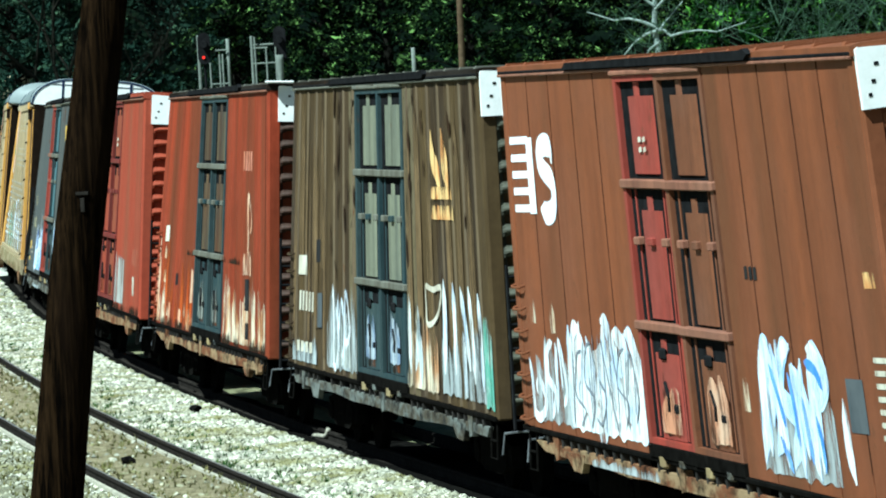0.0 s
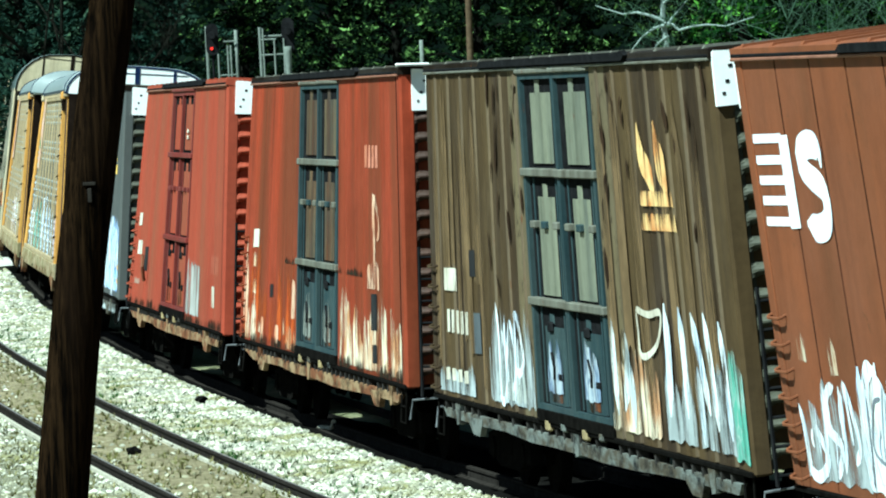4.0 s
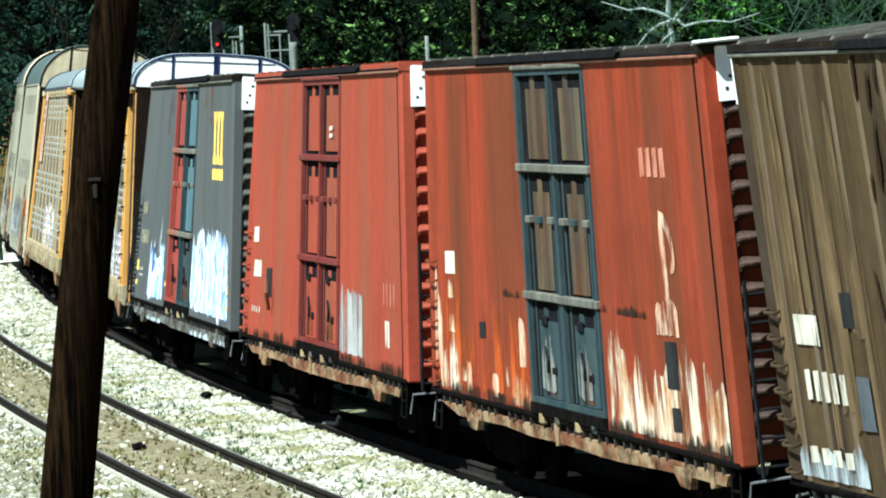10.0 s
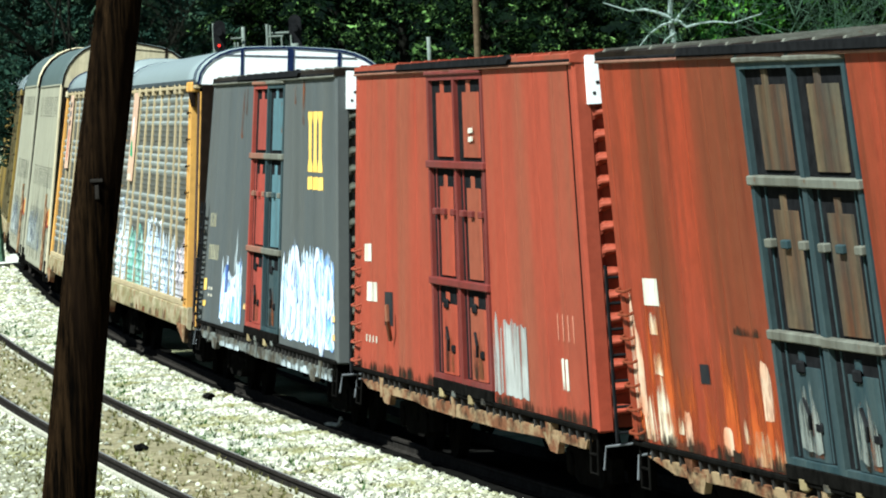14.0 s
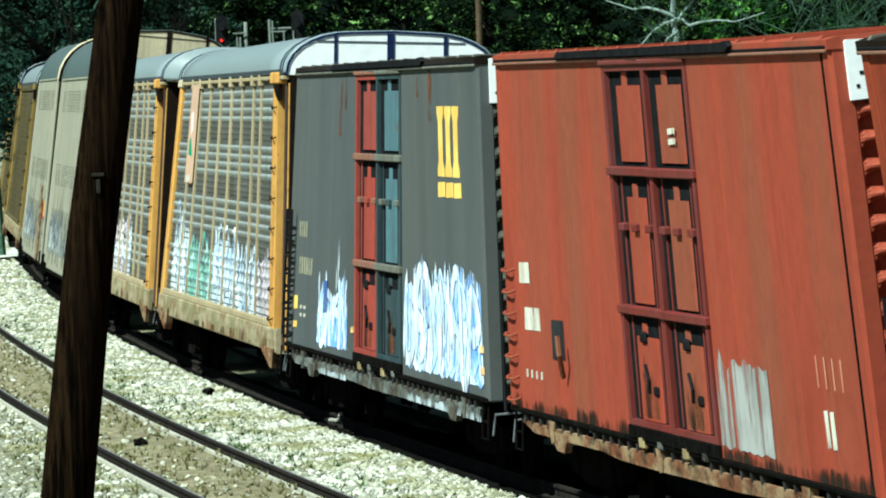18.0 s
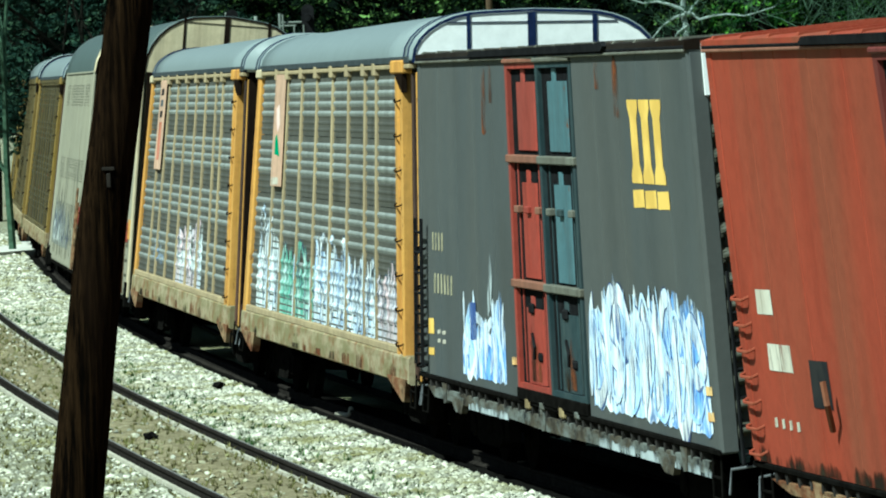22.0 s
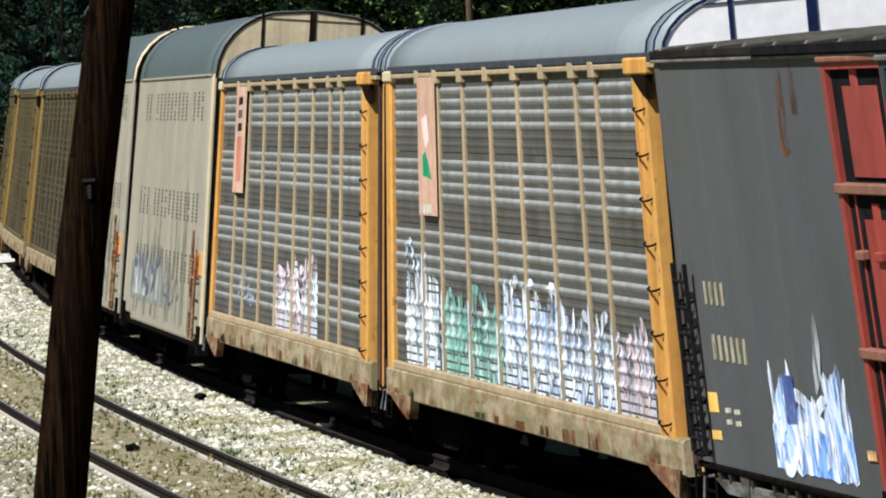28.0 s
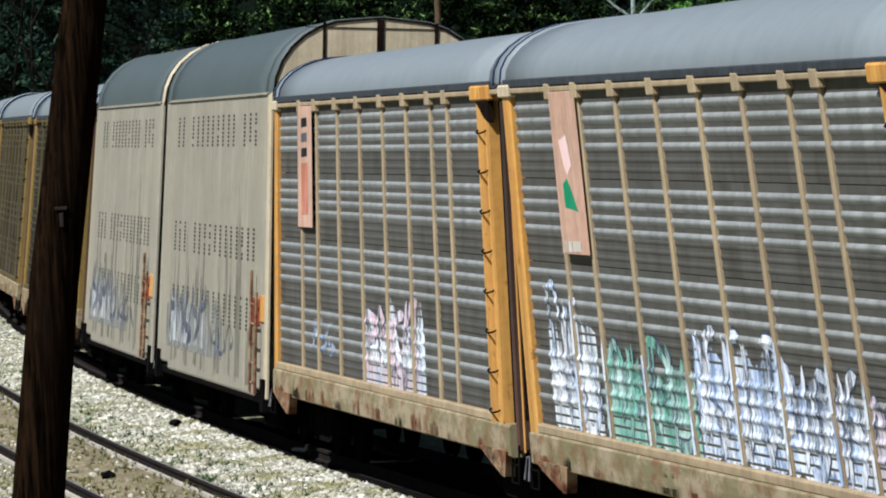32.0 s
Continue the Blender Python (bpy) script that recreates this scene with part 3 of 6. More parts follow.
# ---- ground, ballast and tracks ----
def ground_sheet():
    sh = Shape()
    xs = [-1800, -300, -60, -30, -15, 0, 15, 30, 60, 300, 1800]
    ys = [-1500, -200, 0, 30, 60, 90, 120, 150, 190, 240, 400, 2500]
    v = [(x, y, ground_z(max(-200, min(400, y))) - 0.34) for x in xs for y in ys]
    k = len(ys)
    f = [(i * k + j, (i + 1) * k + j, (i + 1) * k + j + 1, i * k + j + 1) for i in range(len(xs) - 1) for j in range(k - 1)]
    sh.add(v, f)
    tagged(new("ground", sh.mesh("ground", M["grass"])), "dry grassy ground beside the railway line", "ground", kind="structure")


def strip(name, mat, s0, s1, sides, step=1.0, wobble=0.0, label="", canted=False):
    """A ribbon of ground along the tracks; sides: (offset towards the camera, height) from one edge to the other."""
    sh, n = Shape(), int((s1 - s0) / step)
    v = []
    for i in range(n + 1):
        s = s0 + i * step
        for d, z in sides:
            w = wobble * noise.noise(Vector((s * 0.9, d * 2.3, 4.0)))
            lift = -max(-3.5, min(d, 0.0)) * math.sin(cant(s)) if canted else 0.0
            v.append(on_track(s, d + w * 1.5, z + w + lift))
    k = len(sides)
    f = [(i * k + j, i * k + j + 1, (i + 1) * k + j + 1, (i + 1) * k + j) for i in range(n) for j in range(k - 1)]
    sh.add(v, f)
    return tagged(new(name, sh.mesh(name, mat)), label, name.split("_")[0], kind="structure")


def scatter(name, mat, count, s0, s1, side0, side1, size, seed, height, label):
    """Loose stones, each an uneven lump, lying along the tracks."""
    rng = np.random.RandomState(seed)
    base = np.array([(1, 0, 0), (-1, 0, 0), (0, 1, 0), (0, -1, 0), (0, 0, 1), (0, 0, -1), (0.6, 0.6, 0.5), (-0.6, 0.6, -0.5), (0.6, -0.6, -0.5), (-0.6, -0.6, 0.5)], float)
    tri = [(4, 6, 0), (4, 2, 6), (6, 2, 0), (4, 9, 1), (4, 3, 9), (9, 3, 1), (4, 1, 2), (4, 0, 3), (7, 1, 5), (7, 2, 1), (7, 5, 2), (8, 0, 5), (8, 3, 0), (8, 5, 3), (5, 0, 2), (5, 1, 3)]
    v, f = [], []
    for i in range(count):
        s = s0 + (s1 - s0) * rng.rand()
        d = side0 + (side1 - side0) * rng.rand()
        r = size * (0.45 + rng.rand() ** 2)
        p = on_track(s, d, height(d) + r * 0.25)
        lump = base * (r * (0.7 + 0.6 * rng.rand(10, 1))) * np.array((1, 1, 0.75))
        a = rng.rand() * 6.28
        rot = np.array(((math.cos(a), -math.sin(a), 0), (math.sin(a), math.cos(a), 0), (0, 0, 1)))
        k = len(v)
        v += [tuple(q) for q in (lump @ rot.T + np.array(p))]
        f += [(x + k, y + k, z + k) for x, y, z in tri]
    me = bpy.data.meshes.new(name)
    me.from_pydata(v, [], f)
    me.materials.append(mat)
    tagged(new(name, me), label, "stones", kind="stuff")


def rail(side, s0, s1, canted, label):
    """A rail with head, web and foot, swept along the track."""
    sec = [(-0.07, -0.17), (-0.07, -0.155), (-0.012, -0.135), (-0.012, -0.05), (-0.036, -0.036), (-0.036, -0.004), (-0.028, 0.0),
           (0.028, 0.0), (0.036, -0.004), (0.036, -0.036), (0.012, -0.05), (0.012, -0.135), (0.07, -0.155), (0.07, -0.17)]
    sh, n = Shape(), int((s1 - s0) / 2)
    v = []
    for i in range(n + 1):
        s = s0 + i * 2
        lift = -side * math.sin(cant(s)) if canted else 0.0
        v += [on_track(s, side + d, z + lift) for d, z in sec]
    k = len(sec)
    f = [(i * k + j, i * k + (j + 1) % k, (i + 1) * k + (j + 1) % k, (i + 1) * k + j) for i in range(n) for j in range(k)]
    sh.add(v, f)
    ob = tagged(new("rail", sh.mesh("rail", M["rail"])), label, "rail", "rails of the two tracks", "structure")
    top, v = Shape(), []
    for i in range(n + 1):
        s = s0 + i * 2
        lift = -side * math.sin(cant(s)) if canted else 0.0
        v += [on_track(s, side - 0.02, 0.004 + lift), on_track(s, side + 0.012, 0.004 + lift)]
    top.add(v, [(i * 2, i * 2 + 1, i * 2 + 3, i * 2 + 2) for i in range(n)])
    if not canted:
        foot, v = Shape(), []
        for i in range(n + 1):
            s = s0 + i * 2
            v += [on_track(s, side + d, z) for d, z in ((0.045, -0.118), (0.085, -0.126), (0.09, -0.17))]
        foot.add(v, [(i * 3 + j, i * 3 + j + 1, i * 3 + j + 4, i * 3 + j + 3) for i in range(n) for j in (0, 1)])
        part("rail_foot", foot, M["pale_foot"], ob, "pale rail foot strip", twist=0.0)
    if canted:
        return
    part("running_surface", top, M["rail_top"], ob, "worn bright running surface", twist=0.0)


ground_sheet()
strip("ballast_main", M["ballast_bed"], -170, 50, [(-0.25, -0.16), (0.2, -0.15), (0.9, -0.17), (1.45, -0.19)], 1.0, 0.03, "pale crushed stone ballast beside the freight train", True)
strip("roadbed_main", M["oily_shade_bed"], -170, 50, [(-16.0, -0.30), (-4.6, -0.26), (-3.6, -0.17), (-1.5, -0.17), (-0.25, -0.16)], 1.0, 0.02, "roadbed black with oil and painted shade under the freight train", True)
strip("ballast_siding", M["dirt"], -170, 50, [(1.45, -0.20), (1.62, -0.19), (1.85, -0.15), (2.4, -0.11), (3.0, -0.15), (3.15, -0.19)], 1.0, 0.025, "brown dirt and dry weeds between the rails")
strip("ballast_verge", M["ballast_bed"], -170, 50, [(3.15, -0.19), (3.4, -0.18), (4.2, -0.19), (5.6, -0.24), (8.0, -0.33)], 1.0, 0.03, "pale gravel verge beside the near track")
for _d in (-0.80, -2.30):
    rail(_d, -170, 50, True, "rusty steel rail under the freight train")
for _d in (1.68, 3.23):
    rail(_d, -170, 50, False, "worn dark steel rail of the empty near track")


def verge_height(d):
    return -0.19 if d < 4.2 else -0.22


scatter("ballast_stones", M["stone"], 36000, -66, 8, -0.35, 1.62, 0.037, 3, lambda d: -0.155 - 0.02 * max(0, d - 0.5), "loose pale grey and cream ballast stones")
scatter("ballast_stones", M["stone"], 9000, -125, -60, -0.35, 1.6, 0.062, 4, lambda d: -0.155 - 0.02 * max(0, d - 0.5), "loose pale grey and cream ballast stones")
scatter("ballast_stones", M["stone"], 15000, -66, 0, 3.3, 5.6, 0.037, 5, verge_height, "loose pale stones on the gravel verge")
scatter("ballast_stones", M["stone"], 900, -66, 4, 1.8, 3.1, 0.035, 6, lambda d: -0.13, "scattered stones among the weeds between the rails")


def tufts(name, mat, count, s0, s1, side0, side1, size, seed, z, label):
    """Low weeds: small fans of blades."""
    rng = random.Random(seed)
    sh = Shape()
    for _ in range(count):
        p = on_track(rng.uniform(s0, s1), rng.uniform(side0, side1), z)
        for _ in range(6):
            a, r, h = rng.uniform(0, 6.28), size * rng.uniform(0.4, 1), size * rng.uniform(0.5, 1.2)
            d = Vector((math.cos(a), math.sin(a), 0))
            w = Vector((-d.y, d.x, 0)) * size * 0.12
            sh.add([p - w, p + w, p + d * r + Vector((0, 0, h))], [(0, 1, 2)])
    me = bpy.data.meshes.new(name)
    me.from_pydata(sh.v, [], sh.f)
    me.materials.append(mat)
    tagged(new(name, me), label, "weeds", kind="stuff")


M["weed"] = leaf("dry_weed_blade", (0.10, 0.10, 0.035), (0.30, 0.26, 0.12))
M["weed_green"] = leaf("green_weed_blade", (0.03, 0.07, 0.02), (0.10, 0.15, 0.04))
tufts("weeds", M["weed"], 1100, -66, 4, 1.75, 3.15, 0.09, 1, -0.14, "dry yellowish weeds between the rails")
tufts("weeds", M["weed"], 900, -66, 4, 3.4, 5.5, 0.09, 2, -0.17, "dry yellowish weeds on the gravel verge")
tufts("weeds", M["weed_green"], 420, -60, 6, 0.5, 1.5, 0.11, 3, -0.17, "small green weeds in the ballast")


# ---- rolling stock ----
def placed(name, mesh, x, parent, label="", y=0.0, z=0.0):
    """A part that shares its mesh with others, set at x along the car and turned with the car's twist."""
    ob = new(name, mesh)
    ob.parent = parent
    ob.matrix_basis = pose(0, 0, 0, math.degrees(BEND["twist"] * x), 0, 0) @ pose(x, y, z)
    return tagged(ob, label)


SHARED = {}


def shared(key, make, mat):
    if key not in SHARED:
        SHARED[key] = make().mesh(key[0], mat)
    return SHARED[key]


def truck(car, x):
    """A two-axle truck: cast side frames, bolster, springs and four wheels."""
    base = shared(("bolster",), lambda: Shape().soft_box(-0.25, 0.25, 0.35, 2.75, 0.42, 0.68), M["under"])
    tr = placed("truck", base, x, car, "grimy two-axle freight truck, shade painted into its black")
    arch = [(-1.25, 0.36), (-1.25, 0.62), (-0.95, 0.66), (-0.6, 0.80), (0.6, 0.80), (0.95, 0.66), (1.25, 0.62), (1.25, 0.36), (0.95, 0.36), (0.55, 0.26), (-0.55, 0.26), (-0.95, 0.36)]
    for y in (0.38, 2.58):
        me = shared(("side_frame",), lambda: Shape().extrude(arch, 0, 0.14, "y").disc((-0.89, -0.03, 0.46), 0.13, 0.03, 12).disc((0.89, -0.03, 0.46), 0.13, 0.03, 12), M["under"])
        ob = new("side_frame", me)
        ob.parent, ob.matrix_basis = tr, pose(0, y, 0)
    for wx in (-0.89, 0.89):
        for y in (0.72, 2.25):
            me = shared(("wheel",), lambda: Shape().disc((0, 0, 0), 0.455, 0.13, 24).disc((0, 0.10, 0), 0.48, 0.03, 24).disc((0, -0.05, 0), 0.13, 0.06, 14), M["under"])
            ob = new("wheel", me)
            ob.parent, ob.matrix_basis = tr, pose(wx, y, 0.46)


def end_gear(car, half, sign):
    """Coupler, hose, uncoupling lever and corner step at one end."""
    x = sign * half
    sh = Shape().soft_box(min(x, x + sign * 0.75), max(x, x + sign * 0.75), 1.42, 1.68, 0.72, 0.98)
    sh.soft_box(min(x + sign * 0.7, x + sign * 1.0), max(x + sign * 0.7, x + sign * 1.0), 1.36, 1.78, 0.70, 1.02, 0.05)
    part("coupler", sh, M["under"], car)
    part("air_hose", Shape().tube([(x + sign * 0.3, 1.1, 0.86), (x + sign * 0.62, 1.05, 0.7), (x + sign * 0.8, 1.1, 0.5), (x + sign * 0.95, 1.25, 0.55)], 0.035), M["black"], car)
    part("uncoupling_lever", Shape().tube([(x + sign * 0.12, 0.02, 0.62), (x + sign * 0.14, 0.05, 0.86), (x + sign * 0.25, 0.7, 0.9), (x + sign * 0.35, 1.4, 1.05)], 0.014), M["iron"], car, "bare metal uncoupling lever")
    a, b = x - sign * 0.12, x - sign * 0.5
    part("corner_step", Shape().tube([(a, 0.02, 0.98), (a, 0.0, 0.56), (b, 0.0, 0.56), (b, 0.02, 0.98)], 0.014).box(min(a, b), max(a, b), -0.012, 0.03, 0.755, 0.77), M["under"], car, "dark stirrup step")


def car_door(car, x0, x1, frame, panel, rails, z0=1.10, z1=4.88):
    """A plug door: frame, recessed panels, cross rails, lock rods, latches and rollers."""
    w, turn = 0.13, (x0 + x1) / 2
    door = part("door", Shape().ring(x0, x1, z0, z1, w, -0.03, 0.06), M[frame], car, at=turn)
    # shallow black sheet: paints the shade beside and above the panels
    part("door_back", Shape().box(x0 + w - 0.02, x1 - w + 0.02, 0.02, 0.06, z0 + 0.05, z1 - 0.05), M["black"], door, "black sheet that paints the recess shade behind the panels", at=turn)
    for a, b, inset in ((z0 + 0.14, 2.08, 0.34), (2.42, 3.48, 0.40), (3.84, z1 - 0.28, 0.30)):
        p, q, mid = x0 + w + inset, x1 - w - inset, 0.0
        out = [(p, 0.03), (p + 0.04, 0.008), (p + 0.1, mid), (q - 0.1, mid), (q - 0.04, 0.008), (q, 0.03)]
        part("door_panel", Shape().extrude(out, a, b, "z").extrude([(p + 0.3, 0.03), (p + 0.34, 0.004), (p + 0.5, 0.004), (p + 0.54, 0.03)], b, b + 0.14, "z"), M[frame if frame == "door_slate" and b < 2.3 else panel], door, at=turn)
    for z in (2.30, 3.70, z1 - 0.07):
        part("cross_rail", Shape().soft_box(x0 - 0.02, x1 + 0.02, -0.06, 0.03, z, z + (0.05 if z > 4.5 else 0.09), 0.012), M[rails], door, at=turn)
    for k in (0.19, 0.81):
        x = x0 + (x1 - x0) * k
        part("lock_rod", Shape().tube([(x, 0.012, z0 + 0.15), (x, 0.012, 3.72)], 0.014, 6), M[frame], door, at=turn)
    for k in (0.2, 0.5, 0.82):
        x = x0 + (x1 - x0) * k
        part("rod_guide", Shape().soft_box(x - 0.11, x + 0.11, -0.045, 0.03, 3.14, 3.22, 0.01), M[frame if k == 0.5 else rails], door, at=turn)
    x = (x0 + x1) / 2
    part("lock_gear", Shape().soft_box(x - 0.2, x + 0.05, -0.03, 0.01, 2.02, 2.14, 0.02), M["black"], door, "black lock gear", at=turn)
    part("door_threshold", Shape().soft_box(x0 - 0.01, x1 + 0.01, -0.045, 0.03, 1.03, 1.17, 0.01), M["under"], door, "black threshold band", at=turn)
    part("lock_handle", Shape().tube([(x - 0.1, -0.012, 1.80), (x + 0.05, -0.02, 1.65), (x + 0.02, -0.02, 1.52)], 0.02), M["black"], door, "black lock handle", at=turn)
    part("keeper", Shape().soft_box(x + 0.2, x + 0.42, -0.02, 0.01, 1.5, 1.6, 0.02), M["black"], door, at=turn)
    for d, seed in ((-0.32, 3), (0.02, 5)):
        part("door_wear", ragged(x + d, x + d + 0.3, z0 + 0.15, 2.1, seed + int(x0 * 10), 1, low=0.6, y=-0.006), M["splash" if seed == 3 else "rust_run"], door, "grime and rust on the lower panel", at=turn)
    for d in (-0.45, 0.4):
        part("door_roller", Shape().soft_box(x + d - 0.1, x + d + 0.1, -0.05, 0.02, 0.94 + 0.03 * (d > 0), 1.07, 0.02), M["roller" if d < 0 else "sill"], door, at=turn)


def ragged(x0, x1, z0, z1, seed, letters=4, column=0.07, low=0.25, y=-0.007, drape=None):
    """The outline of a sprayed or worn field: uneven lobes with a torn upper edge, whole at its lower one."""
    rng = random.Random(seed)
    sh, n = Shape(), max(6, int((x1 - x0) / column))
    peaks = [rng.uniform(0.80, 1.0) for _ in range(letters)]
    spikes = [(rng.uniform(x0, x1), rng.uniform(0.06, 0.16), rng.uniform(0.08, 0.2)) for _ in range(max(1, int((x1 - x0) * 1.2)))]
    edge = []
    for i in range(n + 1):
        u, x = i / n * letters, x0 + (x1 - x0) * i / n
        k = min(letters - 1, int(u))
        side = abs(u - k - 0.5) * 2
        top = peaks[k] - low * 0.5 * side ** 3 - low * (0.35 + 0.7 * noise.noise(Vector((x * 1.9, seed * 0.37, 0.0)))) - 0.10 * noise.noise(Vector((x * 5.5, seed * 0.9, 3.0)))
        top += max([0.0] + [h * (1 - abs(x - c) / w) for c, w, h in spikes if abs(x - c) < w])
        edge.append((x, z0 + (z1 - z0) * 0.05 * (0.5 + noise.noise(Vector((x * 4.0, seed, 7.0)))), z0 + (z1 - z0) * min(1.04, max(0.15, top))))
    m = 1 if drape is None else max(2, int((z1 - z0) / 0.022))
    for x, b, t in edge:
        for j in range(m + 1):
            z = b + (t - b) * j / m
            sh.v.append((x, y if drape is None else drape(z) + y, z))
    sh.f += [(i * (m + 1) + j, (i + 1) * (m + 1) + j, (i + 1) * (m + 1) + j + 1, i * (m + 1) + j + 1) for i in range(n) for j in range(m)]
    return sh


def curve_through(pts, step):
    """Points along a smooth line through the given ones, about step apart."""
    p = [Vector(q) for q in pts]
    p = [p[0] * 2 - p[1]] + p + [p[-1] * 2 - p[-2]]
    out = []
    for a, b, c, d in zip(p, p[1:], p[2:], p[3:]):
        n = max(2, int((c - b).length / step))
        for k in range(n):
            t = k / n
            out.append(0.5 * (2 * b + (c - a) * t + (2 * a - 5 * b + 4 * c - d) * t * t + (3 * b - a - 3 * c + d) * t ** 3))
    return out + [p[-2]]


def ribbon(sh, pts, width, y, drape=None, wobble=0.12, seed=0.0):
    """One sprayed line of even breadth with rounded ends, added to a shape; drape(z): the depth of a ribbed surface."""
    line = curve_through(pts, 0.02 if drape else 0.05)
    n, m = len(line), max(2, int(width / 0.03)) if drape else 1
    total, run, k0 = sum((b - a).length for a, b in zip(line, line[1:])), 0.0, len(sh.v)
    for i, p in enumerate(line):
        if i:
            run += (p - line[i - 1]).length
        d = (line[min(i + 1, n - 1)] - line[max(i - 1, 0)]).normalized()
        end = min(run, total - run) / (width * 0.9 + 1e-6)
        w = width * 0.5 * (max(0.12, end) ** 0.75 if end < 1 else 1.0) * (1 + wobble * noise.noise(Vector((p.x * 3, p.y * 3, seed))))
        for j in range(m + 1):
            q = p + Vector((-d.y, d.x)) * w * (2 * j / m - 1)
            sh.v.append((q.x, (drape(q.y) + y) if drape else y, q.y))
    sh.f += [(k0 + i * (m + 1) + j, k0 + (i + 1) * (m + 1) + j, k0 + (i + 1) * (m + 1) + j + 1, k0 + i * (m + 1) + j + 1) for i in range(n - 1) for j in range(m)]
    return sh


def swashes(x0, x1, z0, z1, seed, count, width, y, drape=None, grow=0.0):
    """Sprayed figures side by side, one shape for each: leaning uprights of uneven height, hooks, arches and thin loose lines."""
    rng = random.Random(seed)
    made, w = [], (x1 - x0) / count
    for i in range(count):
        sh, a, b = Shape(), x0 + (i + rng.uniform(-0.1, 0.1)) * w, x0 + (i + rng.uniform(0.9, 1.1)) * w
        lo, hi = z0 + rng.uniform(0, 0.10) * (z1 - z0), z1 - rng.uniform(0, 0.28) * (z1 - z0)
        tall, mid, c = hi - lo, lo + (hi - lo) * rng.uniform(0.35, 0.7), (a + b) / 2
        lean = rng.uniform(-0.25, 0.3) * w
        runs = [[(a - lean, lo), (a + rng.uniform(-0.1, 0.2) * w, mid), (a + lean, hi)]]
        runs.append(rng.choice(([(a, hi), (c, hi - 0.05), (b, mid + 0.12), (c, mid - 0.05), (a + 0.1 * w, mid)], [(a, mid), (c, hi), (b, mid), (c + 0.1 * w, lo + 0.1)],
                                [(a, hi), (c, mid), (b, lo)], [(a, lo + 0.04), (c, lo), (b, lo + 0.3 * tall), (c, mid + 0.05)], [(b, hi), (c, hi - 0.08), (a + 0.2 * w, mid), (b, mid - 0.2 * tall), (c, lo)])))
        for _ in range(rng.choice((1, 2, 2, 3))):
            q, foot, head = rng.uniform(a, b), lo + rng.uniform(0, 0.5) * tall, hi - rng.uniform(-0.08, 0.4) * tall
            if head - foot > 0.15:
                runs.append([(q, foot), (q + rng.uniform(-0.15, 0.15) * w, (foot + head) / 2), (q + rng.uniform(-0.2, 0.25) * w, head)])
        for k, run in enumerate(runs):
            ribbon(sh, run, width * (rng.uniform(0.8, 1.25) if k < 2 else rng.uniform(0.35, 0.9)) + grow, y - 0.0005 * k, drape, seed=seed + k)
        made.append(sh)
    return made


def slabs(x0, x1, z0, z1, count, y=-0.007):
    """Plain upright blocks with flared feet and heads, side by side, in place of an emblem."""
    made, w = [], (x1 - x0) / count
    for i in range(count):
        a, b = x0 + (i + 0.03) * w, x0 + (i + 0.95) * w
        t, f = 0.10 * (z1 - z0), 0.16 * w
        lean = 0.03 * w * (i - 1)
        half = [(a, z0), (b, z0), (b, z0 + t), (b - f, z0 + 2.2 * t), (b - f, z1 - 2.2 * t), (b, z1 - t), (b, z1), (a, z1), (a, z1 - t), (a + f, z1 - 2.2 * t), (a + f, z0 + 2.2 * t), (a, z0 + t)]
        made.append(Shape().add([(x + lean * (z - z0), y, z) for x, z in half], [(0, 1, 2, 11), (11, 2, 3, 10), (10, 3, 4, 9), (9, 4, 5, 8), (8, 5, 6, 7)]))
    return made


def patch(x0, x1, z0, z1, y=-0.007):
    """A painted patch with slightly uneven edges, or one short bar."""
    k = 0.04 * (x1 - x0)
    return Shape().add([(x0, y, z0 + 0.01), (x0 + k, y, z0), (x1 - k, y, z0 + 0.012), (x1, y, z0), (x1 - k * 0.5, y, z1), (x0 + k * 0.6, y, z1 - 0.012)], [(0, 1, 2, 3, 4, 5)])


def bars(x0, x1, z0, z1, count, y=-0.007, fill=0.68):
    """A row of short upright bars in place of lettering, one shape for each."""
    w = (x1 - x0) / count
    return [patch(x0 + i * w, x0 + (i + fill) * w, z0, z1, y) for i in range(count)]


